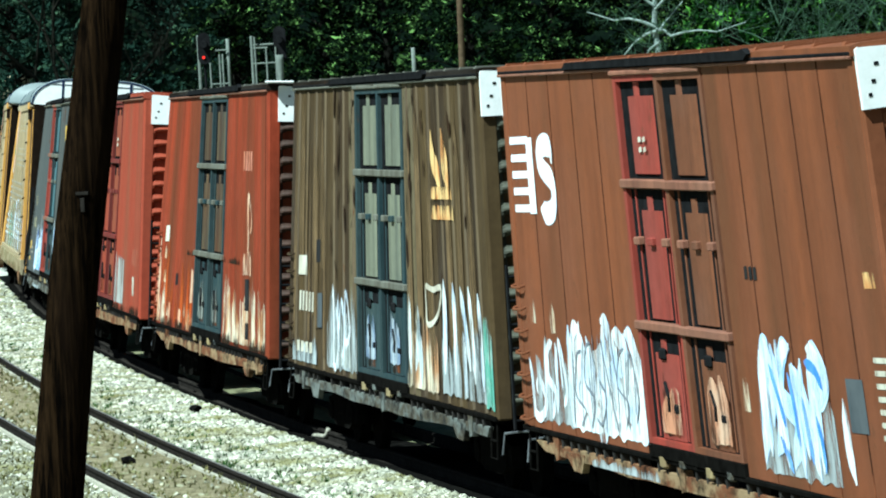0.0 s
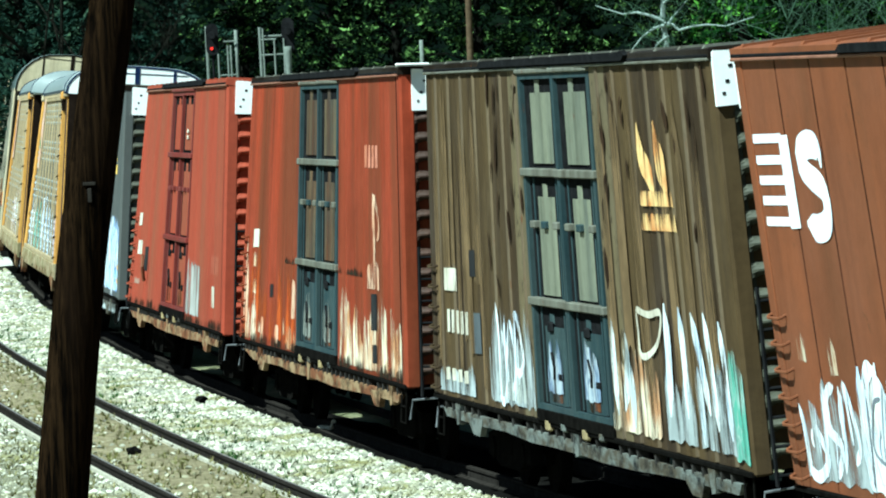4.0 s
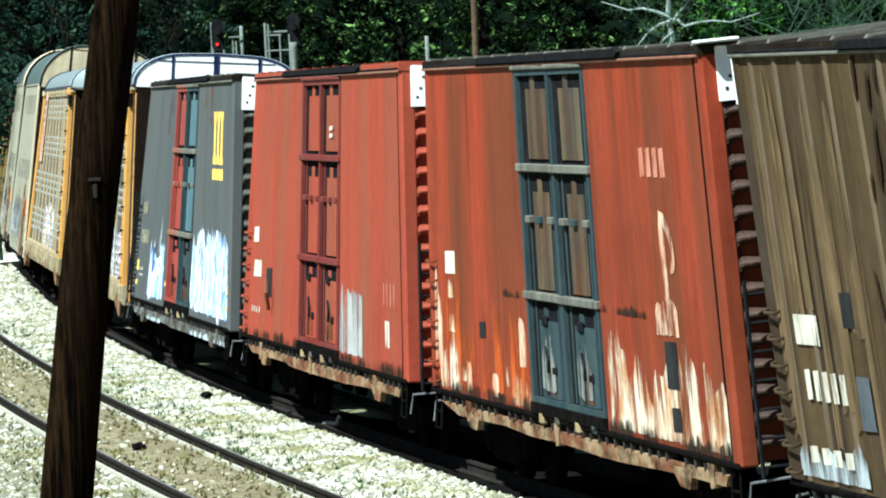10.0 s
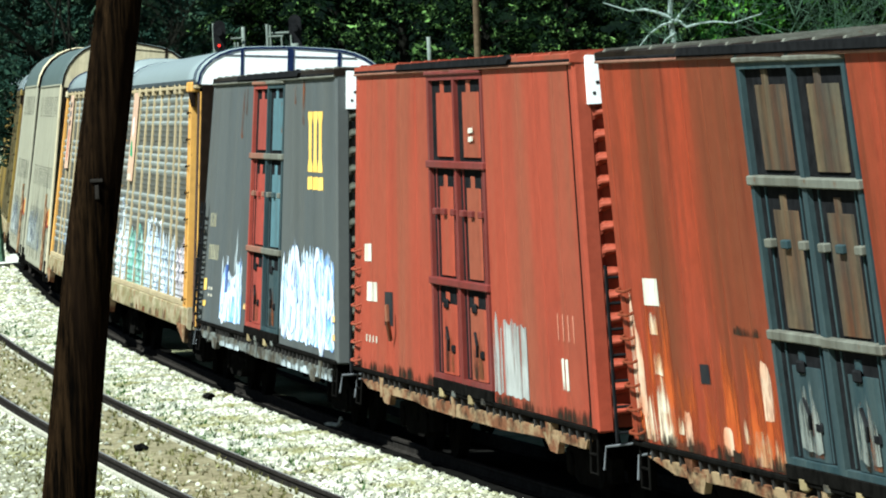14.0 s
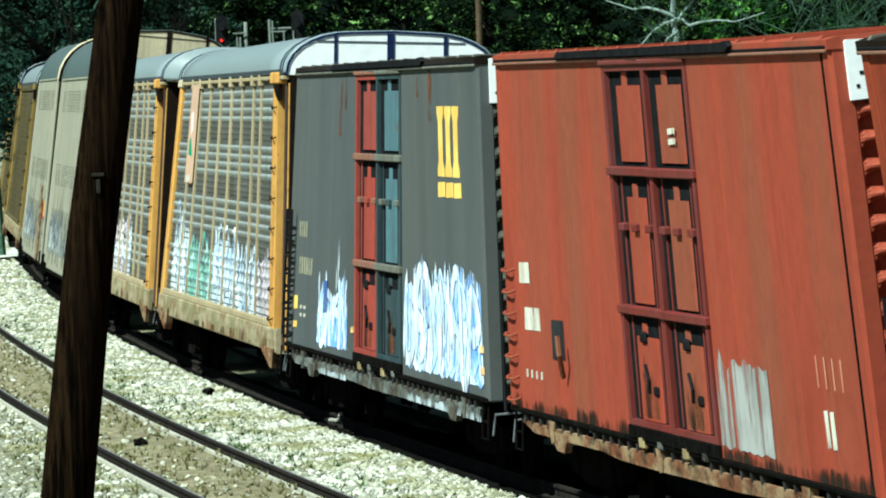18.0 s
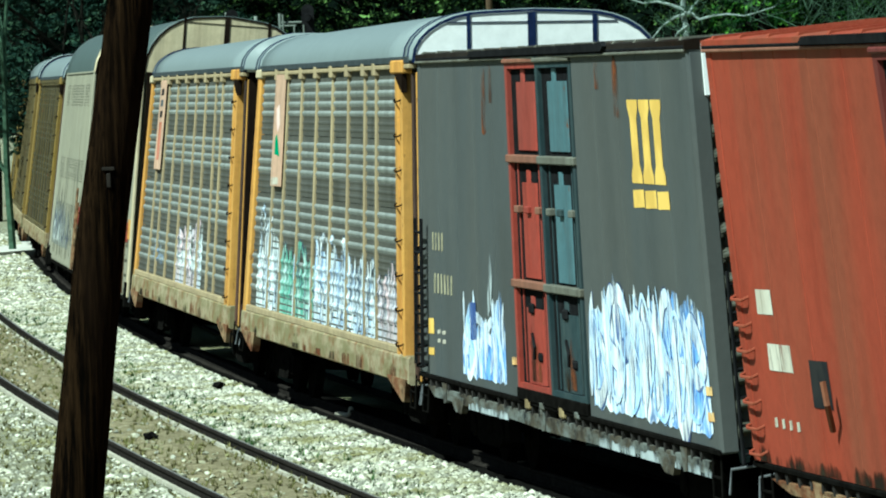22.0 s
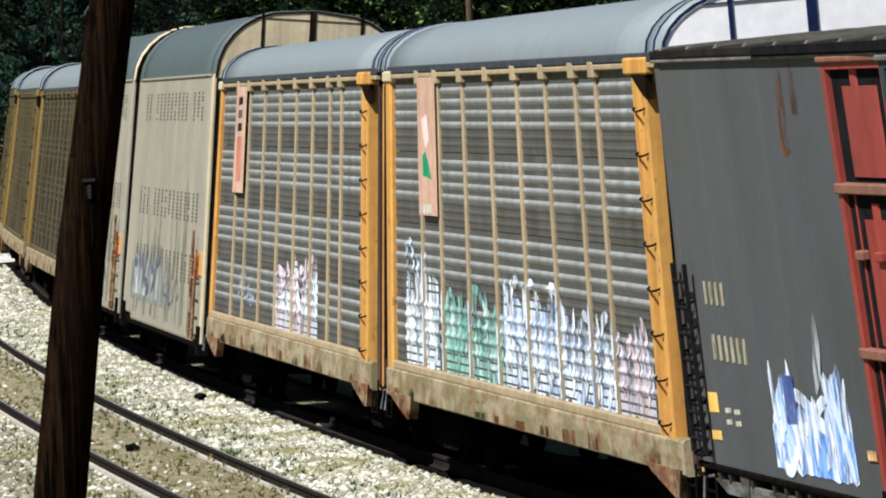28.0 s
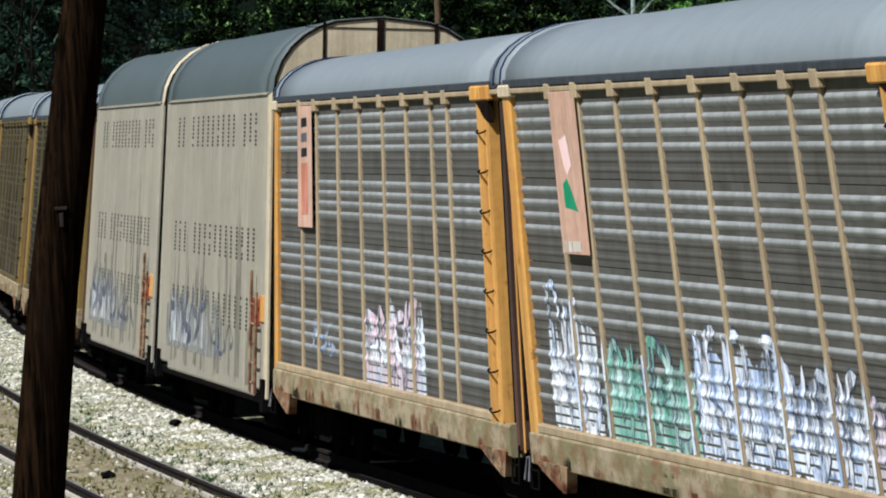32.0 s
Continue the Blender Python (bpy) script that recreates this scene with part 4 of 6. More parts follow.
def boxcar(label, length, side, doors, roof, sill, ribs=0, panels=5, roof_label="", end="", band=0.0):
    """A 50-foot high-cube boxcar with two doors in the middle; the origin lies at rail height under the near side."""
    car = thing("boxcar", label, "freight car", "cars of the freight train")
    h = length / 2
    core = Shape()
    d0, d1 = -1.78, 2.20
    for a, b, y, k in ((-h + 0.03, d0 + 0.02, 0.034, 6), (d0 + 0.02, d1 - 0.02, 0.07, 3), (d1 - 0.02, h - 0.03, 0.034, 6)):
        core.extrude([(y, 1.04), (y, 2.3), (y, 3.6), (y, 4.88), (3.08, 4.70), (3.08, 1.04)], a, b, "x", k)
    part("body", core, M[side], car)
    for a, b in ((-h + 0.22, d0 - 0.02), (d1 + 0.02, h - 0.22)):
        n, w = panels, (b - a) / panels
        gap = 0.02 if side == "brown" else 0.006

        for i in range(n):
            part("panel", Shape().soft_box(a + i * w + gap, a + (i + 1) * w - gap, 0.0, 0.045, 1.04, 4.86, 0.006), M["tan_side" if side == "olive" and i == (n - 1 if a < 0 else 0) else side], car)
        if side == "brown":
            line = shared(("seam", side), lambda: Shape().soft_box(-0.022, 0.022, -0.002, 0.004, 1.06, 4.85, 0.001), M["seam"])
            for i in range(1, n):
                placed("seam", line, a + i * w, car)
        # posts coloured lighter tan for the light along their edges
        post = shared(("side_post", side), lambda: Shape().extrude([(-0.07, 0.004), (-0.04, -0.016), (0.04, -0.016), (0.07, 0.004)], 1.06, 4.84, "z"), M["rib_tan"])
        for i in range(n * ribs):
            placed("side_post", post, a + (i + 0.5) * w / ribs, car)
    for x in (-h, h - 0.22):
        part("corner_post", Shape().soft_box(x, x + 0.22, -0.012, 0.05, 1.0, 4.88, 0.012), M[side], car)
    # roof with cross ribs, eaves and the upper door track
    part("roof", Shape().extrude([(-0.03, 4.88), (-0.03, 4.965), (0.06, 4.98), (1.55, 4.95), (3.04, 4.83), (3.13, 4.80), (3.13, 4.70)], -h - 0.05, h + 0.05, "x", 10), M[roof], car, roof_label)
    rib = shared(("roof_rib", roof), lambda: Shape().extrude([(-0.02, 4.95), (0.02, 5.0), (1.55, 4.975), (3.08, 4.85), (3.12, 4.78), (1.5, 4.93)], -0.045, 0.045), M["rail_pale" if roof == "old_roof" else roof])
    for i in range(15):
        placed("roof_rib", rib, -h + 0.3 + i * (length - 0.6) / 14, car)
    part("eave_rail", Shape().soft_box(-h, h, -0.05, 0.0, 4.855, 4.885, 0.008), M["rail_pale" if side in ("olive", "grey") else "rail_rust"], car)
    # eaves: their shadow is laid on as a black strip
    part("eave_slot", Shape().soft_box(-h, h, -0.040, -0.01, 4.888, 4.918, 0.006), M["black"], car, "black strip of painted shade under the eaves")
    part("upper_door_track", Shape().extrude([(-4.3, 4.90), (-4.1, 4.97), (4.15, 4.985), (4.4, 5.0), (4.55, 4.95), (4.4, 4.90)], -0.075, -0.02, "y"), M["black"], car, "black upper door track")
    # doors
    mid = (d0 + d1) / 2
    for (frame_key, panel_key, rail_key), (a, b) in zip(doors, ((d0, mid - 0.02), (mid + 0.02, d1))):
        car_door(car, a, b, frame_key, panel_key, rail_key)
    # corrugated ends with a white band at the top
    for sign in (1, -1):
        out, z = [], 1.05
        while z < 4.36:
            out += [(sign * (h - 0.16), z), (sign * (h - 0.16), z + 0.09), (sign * (h + 0.02), z + 0.135), (sign * (h + 0.12), z + 0.155), (sign * (h + 0.13), z + 0.175), (sign * (h + 0.08), z + 0.205), (sign * (h - 0.04), z + 0.235)]
            z += 0.24
        out += [(sign * (h - 0.02), 4.42)]
        # the corrugations run out into a flat corner
        flat, n = sign * (h + 0.035), len(out)
        verts = [(flat + (x - flat) * depth, y, z) for y, depth in ((0.17, 0.0), (0.22, 0.35), (0.29, 0.8), (0.38, 1.0), (3.05, 1.0)) for x, z in out]
        part("end_wall", Shape().add(verts, [(r * n + k, r * n + k + 1, r * n + n + k + 1, r * n + n + k) for r in range(4) for k in range(n - 1)]), M[end or side], car)
        part("end_corner", Shape().soft_box(min(sign * (h - 0.05), sign * (h + 0.04)), max(sign * (h - 0.05), sign * (h + 0.04)), 0.0, 0.18, 1.0, 4.93, 0.02), M[side], car)
        if sign > 0 and side in ("red", "orange"):
            part("corner_seam", Shape().soft_box(h - 0.35, h - 0.27, -0.004, 0.02, 1.06, 4.86, 0.002), M["under"], car, "dark seam along the corner post")
        part("end_band", Shape().extrude([(band, 4.43), (band, 4.93), (band + 0.02, 4.945), (3.1, 4.76), (3.1, 4.43)], min(sign * (h - 0.02), sign * (h + 0.09)), max(sign * (h - 0.02), sign * (h + 0.09))), M["white"], car, "white painted band across the top of the end")
        if sign > 0:
            for k, (a, b) in enumerate(((4.53, 4.58), (4.64, 4.72), (4.78, 4.82))):
                part("band_mark", Shape().soft_box(h + 0.088, h + 0.096, band + 0.06 + 0.04 * k, band + 0.09 + 0.045 * k, a, a + 0.03, 0.002), M["black"], car)
    lad = Shape()
    for y in (0.16, 0.62):
        lad.tube([(h + 0.22, y, 0.9), (h + 0.22, y, 2.75)], 0.022)
    for i in range(7):
        lad.tube([(h + 0.22, 0.16, 1.0 + i * 0.27), (h + 0.22, 0.62, 1.0 + i * 0.27)], 0.016)
    part("end_ladder", lad, M["black"], car, "black steel ladder")
    for i in range(7):
        z = 1.15 + i * 0.24
        iron = shared(("grab_iron", side), lambda: Shape().tube([(0, 0, 0), (0, -0.055, -0.02), (0.06, -0.07, -0.03), (0.40, -0.07, -0.03), (0.46, -0.055, -0.02), (0.46, 0, 0)], 0.015), M["under" if side == "grey" else side])
        placed("grab_iron", iron, -h + 0.06, car, z=z)
    # sills and brackets: a dark slot crossed by small webs, over an uneven pale sill
    rng = random.Random(int(length * 100) + len(side))
    lower, x = [], h - 0.7
    while x > -h + 0.7:
        lower.append((x, 0.785 + rng.uniform(-0.016, 0.016) - (0.03 if abs(x) < 3.2 else 0.0)))
        x -= rng.uniform(0.7, 2.2)
    sill_line = [(-h + 0.55, 0.90), (h - 0.55, 0.90)] + lower
    part("side_sill", Shape().extrude(sill_line, -0.005, 0.05, "y"), M[sill], car)
    part("lower_rail", Shape().soft_box(-h, h, -0.03, 0.1, 0.985, 1.045, 0.012), M["under"], car)
    web = shared(("web", sill), lambda: Shape().extrude([(-0.05, 0.99), (0.05, 0.99), (0.03, 0.885), (-0.03, 0.885)], -0.01, 0.10, "y"), M["sill_web"])
    for i in range(int(length / 0.42) - 2):
        if rng.random() < 0.85:
            placed("web", web, -h + 0.75 + i * 0.42 + rng.uniform(-0.03, 0.03), car)
    bracket = shared(("bracket", sill), lambda: Shape().extrude([(-0.16, 0.99), (0.16, 0.99), (0.1, 0.75), (-0.06, 0.73)], -0.016, 0.07, "y"), M[sill])
    for i in range(3):
        placed("bracket", bracket, -h + 2.0 + i * (length - 4.0) / 2 + rng.uniform(-0.9, 0.9), car)
    plate = shared(("jacking_plate", sill), lambda: Shape().extrude([(-0.5, 0.86), (0.5, 0.86), (0.30, 0.66), (-0.1, 0.67)], -0.012, 0.06, "y"), M[sill])
    for x in (-h + 2.6, h - 2.6):
        placed("jacking_plate", plate, x, car)
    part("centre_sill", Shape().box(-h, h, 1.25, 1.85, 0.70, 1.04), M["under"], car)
    for x in (-h + 2.6, h - 2.6):
        truck(car, x)
    for sign in (1, -1):
        end_gear(car, h, sign)
    return car


def dome(base, top, r, y0=-0.02, y1=3.12, n=7):
    """The outline of a rack car's roof: rounded shoulders and a nearly flat crown."""
    h, pts = top - base, [(y0, base - 0.04)]
    for k in range(n + 1):
        t = math.pi / 2 * k / n
        pts.append((y0 + r * (1 - math.cos(t)), base + h * 0.965 * math.sin(t)))
    pts.append(((y0 + y1) / 2, top))
    return pts + [(y0 + y1 - y, z) for y, z in reversed(pts[:-1])]


def rack_ends(car, h, base, top, wall, roofmat, r, sill_z, gate="end_dark", trim=0.0, hood=(0.0, 0.0), sealed=True):
    """Roof dome with its end hoods and end wall, centre sill, trucks and gear of an auto rack car."""
    part("roof", Shape().extrude(dome(base, top, r), -h + 0.62 + trim, h - 0.62, "x", 10), M[roofmat], car, smooth=True)
    for sign in (1, -1):
        reach = h if sign > 0 else h - trim

        def span(p, q):
            return sorted((sign * (reach - p), sign * (reach - q)))
        over = hood[1 if sign > 0 else 0]
        part("roof_hood", Shape().extrude(dome(base + 0.01, top + 0.015, r), *span(0.60, 0.02 - over)), M[roofmat], car, smooth=True)
        if wall == "end_dark" and not sealed and sign > 0:
            part("roof_rim", Shape().extrude(dome(base + 0.012, top + 0.02, r, -0.03, 3.13), *span(0.03 - over, 0.015 - over)), M["cream_end"], car, "pale edging of the roof end", smooth=True)
        for p in (0.62, 0.22) if sealed else ():
            part("roof_seal", Shape().extrude(dome(base + 0.012, top + 0.02, r, -0.03, 3.13), *span(p - over, p - over - 0.06)), M["blueblack"], car, "dark blue-black roof joint")
        end = part("end_wall", Shape().extrude(dome(base - 0.02, top - 0.02, r, 0.03, 3.07), *span(0.02, -0.03)), M[wall], car)
        a, b = span(-0.03, -0.045)
        # near-black end door: the gap's shade is put into its colour
        part("end_door", Shape().soft_box(a, b, 0.08, 3.02, 1.25, base - 0.07, 0.004), M[gate], car, "end door, dark with painted shade between the cars")
        for y, w in ((0.72, 0.022), (1.52, 0.05), (2.32, 0.028)):
            part("end_post", Shape().box(a, b, y - w, y + w, base - 0.05, top - (0.035 if y == 1.52 else 0.07)), M["blueblack" if wall == "white" else "end_dark"], end)
        part("end_line", Shape().box(a, b, 0.45, 2.6, top - 0.16, top - 0.15), M["blueblack" if wall == "white" else "end_dark"], end)
        outer, inner = dome(base - 0.02, top + 0.005, r, 0.0, 3.1), dome(base - 0.02, top - 0.028, r, 0.035, 3.065)
        rim, n = Shape(), len(outer)
        rim.add([(b if sign > 0 else a, y, z) for y, z in outer + inner], [(k, k + 1, n + k + 1, n + k) for k in range(n - 1)])
        part("end_rim", rim, M["blueblack" if wall == "white" else "end_dark"], end, "dark edging round the roof end")
    part("centre_sill", Shape().box(-h, h, 1.2, 1.9, sill_z, 1.1), M["under"], car)
    for x in (-h + 2.4, h - 2.4):
        truck(car, x)
    for sign in (1, -1):
        end_gear(car, h, sign)


RIBS = (-8.32, -6.17, -4.78, -2.94, -1.08, 0.79, 2.59, 4.39, 5.56, 7.72)
SLATS = [z - d * j for z, d in ((4.64, 0.135), (3.785, 0.135), (2.92, 0.15), (2.05, 0.155)) for j in range(4)]


def sheet_depth(z):
    """How far back the ribbed side of a rack car lies at a height."""
    d = min(abs(z - s + (0.008 if z < s else 0.0)) for s in SLATS)
    return 0.034 if d > 0.042 else 0.013 + 0.021 * max(0.0, (d - 0.004) / 0.038) ** 0.8


def rack_car(label, length, rib_mat="tan", post_mat="yellow", base=4.93, top=5.52, roofmat="rackroof", edge="slat", back=0.42, trim=0.0, hood=(0.0, 0.0), sheet_mat="galv"):
    """An auto rack car with ribbed galvanised side sheets between upright ribs and orange end posts."""
    car = thing("auto_rack_car", label, "freight car", "cars of the freight train")
    h = length / 2
    core = Shape()
    core.extrude([(0.085, 1.15), (0.085, 2.4), (0.085, 3.7), (0.085, base + 0.02), (3.02, base + 0.02), (3.02, 1.15)], -h + 0.3 + back, h - 0.3, "x", 14)
    # near-black core: shade in the gaps at the posts is its colour
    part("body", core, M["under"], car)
    ribs = [x * length / 18.3 for x in RIBS]
    a, b = ribs[0], ribs[-1]
    tiers = [(1.24, 2.12), (2.13, 3.02), (3.03, 3.90), (3.91, 4.80)]

    def sheet(x0, x1, z0, z1):
        out = [(0.07, z0), (0.036, z0)]
        for k in range(3):
            z = z0 + (z1 - z0) * (0.10 + 0.11 * k)
            out += [(0.036, z - 0.03), (0.028, z - 0.008), (0.028, z + 0.008), (0.036, z + 0.03)]
        out += [(0.036, z1), (0.07, z1)]
        return Shape().extrude(out, x0 + 0.004, x1 - 0.004)
    for z0, z1 in tiers:
        for x0, x1 in zip(ribs, ribs[1:]):
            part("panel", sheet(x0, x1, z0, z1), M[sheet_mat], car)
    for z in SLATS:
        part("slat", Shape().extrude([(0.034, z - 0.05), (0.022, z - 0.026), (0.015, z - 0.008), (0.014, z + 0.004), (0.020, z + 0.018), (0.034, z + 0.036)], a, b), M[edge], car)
    rib = shared(("rib", rib_mat), lambda: Shape().soft_box(-0.05, 0.05, -0.006, 0.06, 1.20, 4.78, 0.012).soft_box(-0.13, 0.13, -0.04, 0.06, 4.72, 4.89, 0.012), M[rib_mat])
    for x in ribs[1:-1]:
        placed("rib", rib, x, car)
    part("top_rail", Shape().soft_box(-h + back, h - 0.1, -0.03, 0.08, 4.80, 4.86, 0.012), M[rib_mat], car)
    # dark strip that paints the shade line below the roof edge
    part("roof_gutter", Shape().soft_box(-h + 0.1 + back, h - 0.1, -0.032, 0.08, 4.865, 4.955, 0.01), M["roof_shade"], car, "dark grey strip of painted shade under the roof")
    part("bottom_rail", Shape().soft_box(a, b, -0.035, 0.08, 1.19, 1.29, 0.015), M[rib_mat], car)
    # end posts: a broad double one behind, a laddered one ahead
    part("end_post", Shape().soft_box(-h + back, a - 0.03, -0.03, 0.12, 0.95, 4.80, 0.02), M[post_mat], car, "orange-yellow end post")
    lad = part("end_post", Shape().extrude([(b + 0.02, -0.03), (b + 0.22, -0.03), (b + 0.25, 0.04), (h - 0.98, 0.04), (h - 0.95, -0.03), (h - 0.68, -0.03), (h - 0.68, 0.1), (b + 0.02, 0.1)], 0.95, 4.80, "z"), M[post_mat], car, "orange-yellow laddered end post")
    rung = shared(("rung",), lambda: Shape().tube([(0, 0, 0), (0.03, -0.05, -0.03), (0.26, -0.07, -0.05), (0.50, -0.05, -0.03), (0.54, 0, 0)], 0.012), M["end_dark"])
    for i in range(8):
        ob = placed("rung", rung, b + 0.08, car, y=-0.01, z=1.35 + i * 0.44)
        ob.parent = lad
    part("end_post", Shape().soft_box(h - 0.30, h - 0.22, 0.03, 0.2, 0.9, 4.75, 0.02), M["end_rust"], car, "dark rust-brown end post")
    part("end_post", Shape().soft_box(h + 0.0, h + 0.04, 0.05, 0.075, 0.9, 4.75, 0.008), M[post_mat], car, "narrow orange corner post")
    part("corner_cap", Shape().soft_box(b - 0.25, h - 0.55, -0.06, 0.1, 4.74, 4.91, 0.02), M[post_mat], car)
    part("cap_bracket", Shape().extrude([(b + 0.05, 4.74), (h - 0.62, 4.74), (h - 0.62, 4.50), (b + 0.55, 4.56)], -0.045, 0.02, "y"), M["end_dark"], car, "black gusset under the corner cap")
    part("corner_cap", Shape().soft_box(-h + back - 0.1, a + 0.05, -0.06, 0.1, 4.76, 4.90, 0.02), M["cream_end" if edge == "slat" else post_mat], car)
    part("side_sill", Shape().extrude([(-0.02, 0.84), (-0.045, 0.86), (-0.045, 1.17), (-0.02, 1.20), (0.12, 1.20), (0.12, 0.84)], -h + back, h - 0.3), M["racksill"], car, "dusty rust-streaked side sill")
    rng = random.Random(int(length * 10))
    for k in range(12):
        x = -h + 0.8 + k * (length - 2.0) / 12 + rng.uniform(-0.3, 0.3)
        part("rust_stain", ragged(x, x + rng.uniform(0.25, 1.0), 0.86, rng.uniform(1.05, 1.19), 70 + k, 2, low=0.5, y=-0.049), M[("rust_run", "splash", "rust_run")[k % 3]], car)
    for x in (-h + 1.6, h - 1.2):
        part("jacking_plate", Shape().extrude([(x - 0.9, 0.9), (x + 0.75, 0.9), (x + 0.62, 0.62), (x + 0.45, 0.62), (x - 0.5, 0.80)], -0.07, 0.04, "y"), M["sill_rust"], car)
    rack_ends(car, h, base, top, "white" if edge == "slat" else "end_dark", roofmat, 0.95, 0.72, "end_dark", trim, hood)
    return car


def cream_car(label, length, base=5.03, top=6.12, wall="cream_end"):
    """A tall enclosed auto carrier with smooth pierced cream panels."""
    car = thing("auto_carrier_car", label, "freight car", "cars of the freight train")
    h = length / 2
    core = Shape()
    core.extrude([(0.05, 0.9), (0.05, 2.3), (0.05, 3.7), (0.05, base + 0.02), (3.04, base + 0.02), (3.04, 0.9)], -h + 0.2, h - 0.2, "x", 12)
    part("body", core, M["cream"], car)
    n = 10
    w = (length - 0.3) / n
    rng = random.Random(8)
    for i in range(n):
        x = -h + 0.15 + i * w
        low = 0.70 + (0.10 if i in (0, n - 1) else 0.0)
        part("panel", Shape().extrude([(0.05, low), (0.012, low), (0.0, low + 0.03), (0.0, 2.6), (0.0, base - 0.04), (0.012, base - 0.02), (0.05, base - 0.02)], x + 0.006, x + w - 0.006), M["cream"], car)
        if i in (0, n - 1):
            continue
        # flat dark rectangles paint the shade of the piercings
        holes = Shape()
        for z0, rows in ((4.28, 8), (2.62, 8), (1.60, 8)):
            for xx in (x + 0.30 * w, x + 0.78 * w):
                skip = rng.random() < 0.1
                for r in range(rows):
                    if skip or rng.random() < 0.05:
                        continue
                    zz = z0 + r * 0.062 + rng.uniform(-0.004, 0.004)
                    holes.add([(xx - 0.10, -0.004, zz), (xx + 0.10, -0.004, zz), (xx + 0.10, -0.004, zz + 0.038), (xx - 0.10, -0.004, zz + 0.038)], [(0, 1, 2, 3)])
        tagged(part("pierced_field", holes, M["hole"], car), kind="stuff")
        for k in range(2):
            xx = x + rng.uniform(0.1, 0.8) * w
            part("dirt_streak", ragged(xx, xx + rng.uniform(0.2, 0.5), 0.8, rng.uniform(1.6, 4.6), 300 + 7 * i + k, 1, low=0.3, y=-0.003), M["dust_run"], car)
    part("top_rail", Shape().soft_box(-h + 0.05, h - 0.05, -0.02, 0.06, base - 0.04, base + 0.02, 0.012), M["cream"], car)
    part("side_sill", Shape().soft_box(-h + 0.3, h - 0.3, 0.02, 0.12, 0.60, 0.74, 0.02), M["under"], car)
    part("end_post", Shape().soft_box(h - 0.30, h, -0.02, 0.035, 0.7, base, 0.012), M["cream_end" if wall == "cream_end" else "cream"], car, "painted end post")
    part("end_post", Shape().soft_box(-h, -h + 0.14, -0.01, 0.12, 0.7, base, 0.01), M["cream"], car)
    for x in (-h + 0.25, h - 0.25):
        part("end_bracket", Shape().extrude([(x - 0.22, 0.98), (x + 0.22, 0.98), (x + 0.16, 0.52), (x - 0.16, 0.52)], -0.05, 0.06, "y"), M["under"], car, "black bracket under the body")
    ladder = part("side_ladder", Shape().tube([(h - 1.35, -0.08, 0.75), (h - 1.35, -0.08, 2.5)], 0.026).tube([(h - 0.75, -0.08, 0.75), (h - 0.75, -0.08, 2.2)], 0.026), M["sill_rust"], car, "rusty side ladder")
    for i in range(5):
        part("rung", Shape().tube([(h - 1.35, -0.08, 0.9 + i * 0.28), (h - 0.75, -0.08, 0.9 + i * 0.28)], 0.018), M["sill_rust"], ladder)
    part("warning_plate", Shape().soft_box(h - 1.75, h - 0.9, -0.03, 0.0, 1.72, 2.1, 0.01), M["door_red"], car, "orange-red plate behind the ladder")
    part("warning_plate", Shape().soft_box(h - 0.8, h - 0.32, -0.03, 0.0, 1.78, 2.16, 0.01), M["yellow"], car, "orange plate beside the ladder")
    rack_ends(car, h, base, top, wall, "darkroof", 1.12, 0.72, sealed=False)
    return car


# ---- the train: middles along the train, paint and marks ----
def spray(car, shape, mat, label=""):
    for one in shape if isinstance(shape, list) else [shape]:
        first, *rest = one if isinstance(one, list) else [one]
        ob = part("graffiti", first, M[mat], car, label)
        for stroke in rest:
            part("stroke", stroke, M[mat], ob)


def marking(car, shape, mat, label=""):
    for one in shape if isinstance(shape, list) else [shape]:
        part("marking", one, M[mat], car, label)


TRAIN = []

car = boxcar("brown-red boxcar with white graffiti and one red door", 16.5, "brown", (("door_red", "door_red", "rail_rust"), ("door_rust", "door_rust", "rail_rust")), "brown", "sill_rust", end="brown")
TRAIN.append((car, 41.0))
sh = [patch(-7.98 + 0.02 * k, -6.9, z - 0.093, z, -0.009 - 0.0003 * k) for k, z in enumerate((4.21, 4.02, 3.84, 3.66, 3.475))] + [patch(-7.02, -6.66, 3.37, 4.20, -0.0115)]
sh += [ribbon(Shape(), [(-5.62, 3.92), (-5.66, 4.08), (-5.95, 4.12), (-6.28, 4.06), (-6.32, 3.94), (-6.05, 3.84), (-5.68, 3.74), (-5.62, 3.58), (-5.72, 3.44), (-6.05, 3.39), (-6.40, 3.43)], 0.25, -0.012, wobble=0.0)]
spray(car, [sh], "emblem", "bold white sprayed block emblem")
spray(car, ragged(-7.7, -5.6, 1.12, 2.16, 8, 3, low=0.45, y=-0.007), "fog", "thin pale overspray")
spray(car, swashes(-7.6, -5.75, 1.15, 2.05, 303, 3, 0.10, -0.010), "spray_white", "thin white sprayed lines")
for x, z0, z1 in ((-7.35, 2.18, 2.5), (-6.3, 2.1, 2.52), (2.52, 1.66, 2.02)):
    spray(car, ragged(x - 0.12, x + 0.14, z0, z1, 9 + int(x), 1, low=0.3, y=-0.008), "scrape", "small pale scrawl")
for x, k in ((-0.75, 1), (1.35, 2)):
    spray(car, ragged(x - 0.42, x + 0.42, 1.28, 2.1, 200 + k, 1, low=0.5, y=-0.012), "rub", "pale rubbed lower door panel")
spray(car, ragged(-5.65, -1.95, 1.10, 2.36, 4, 3, low=0.22), "spray_solid", "broad white sprayed lettering")
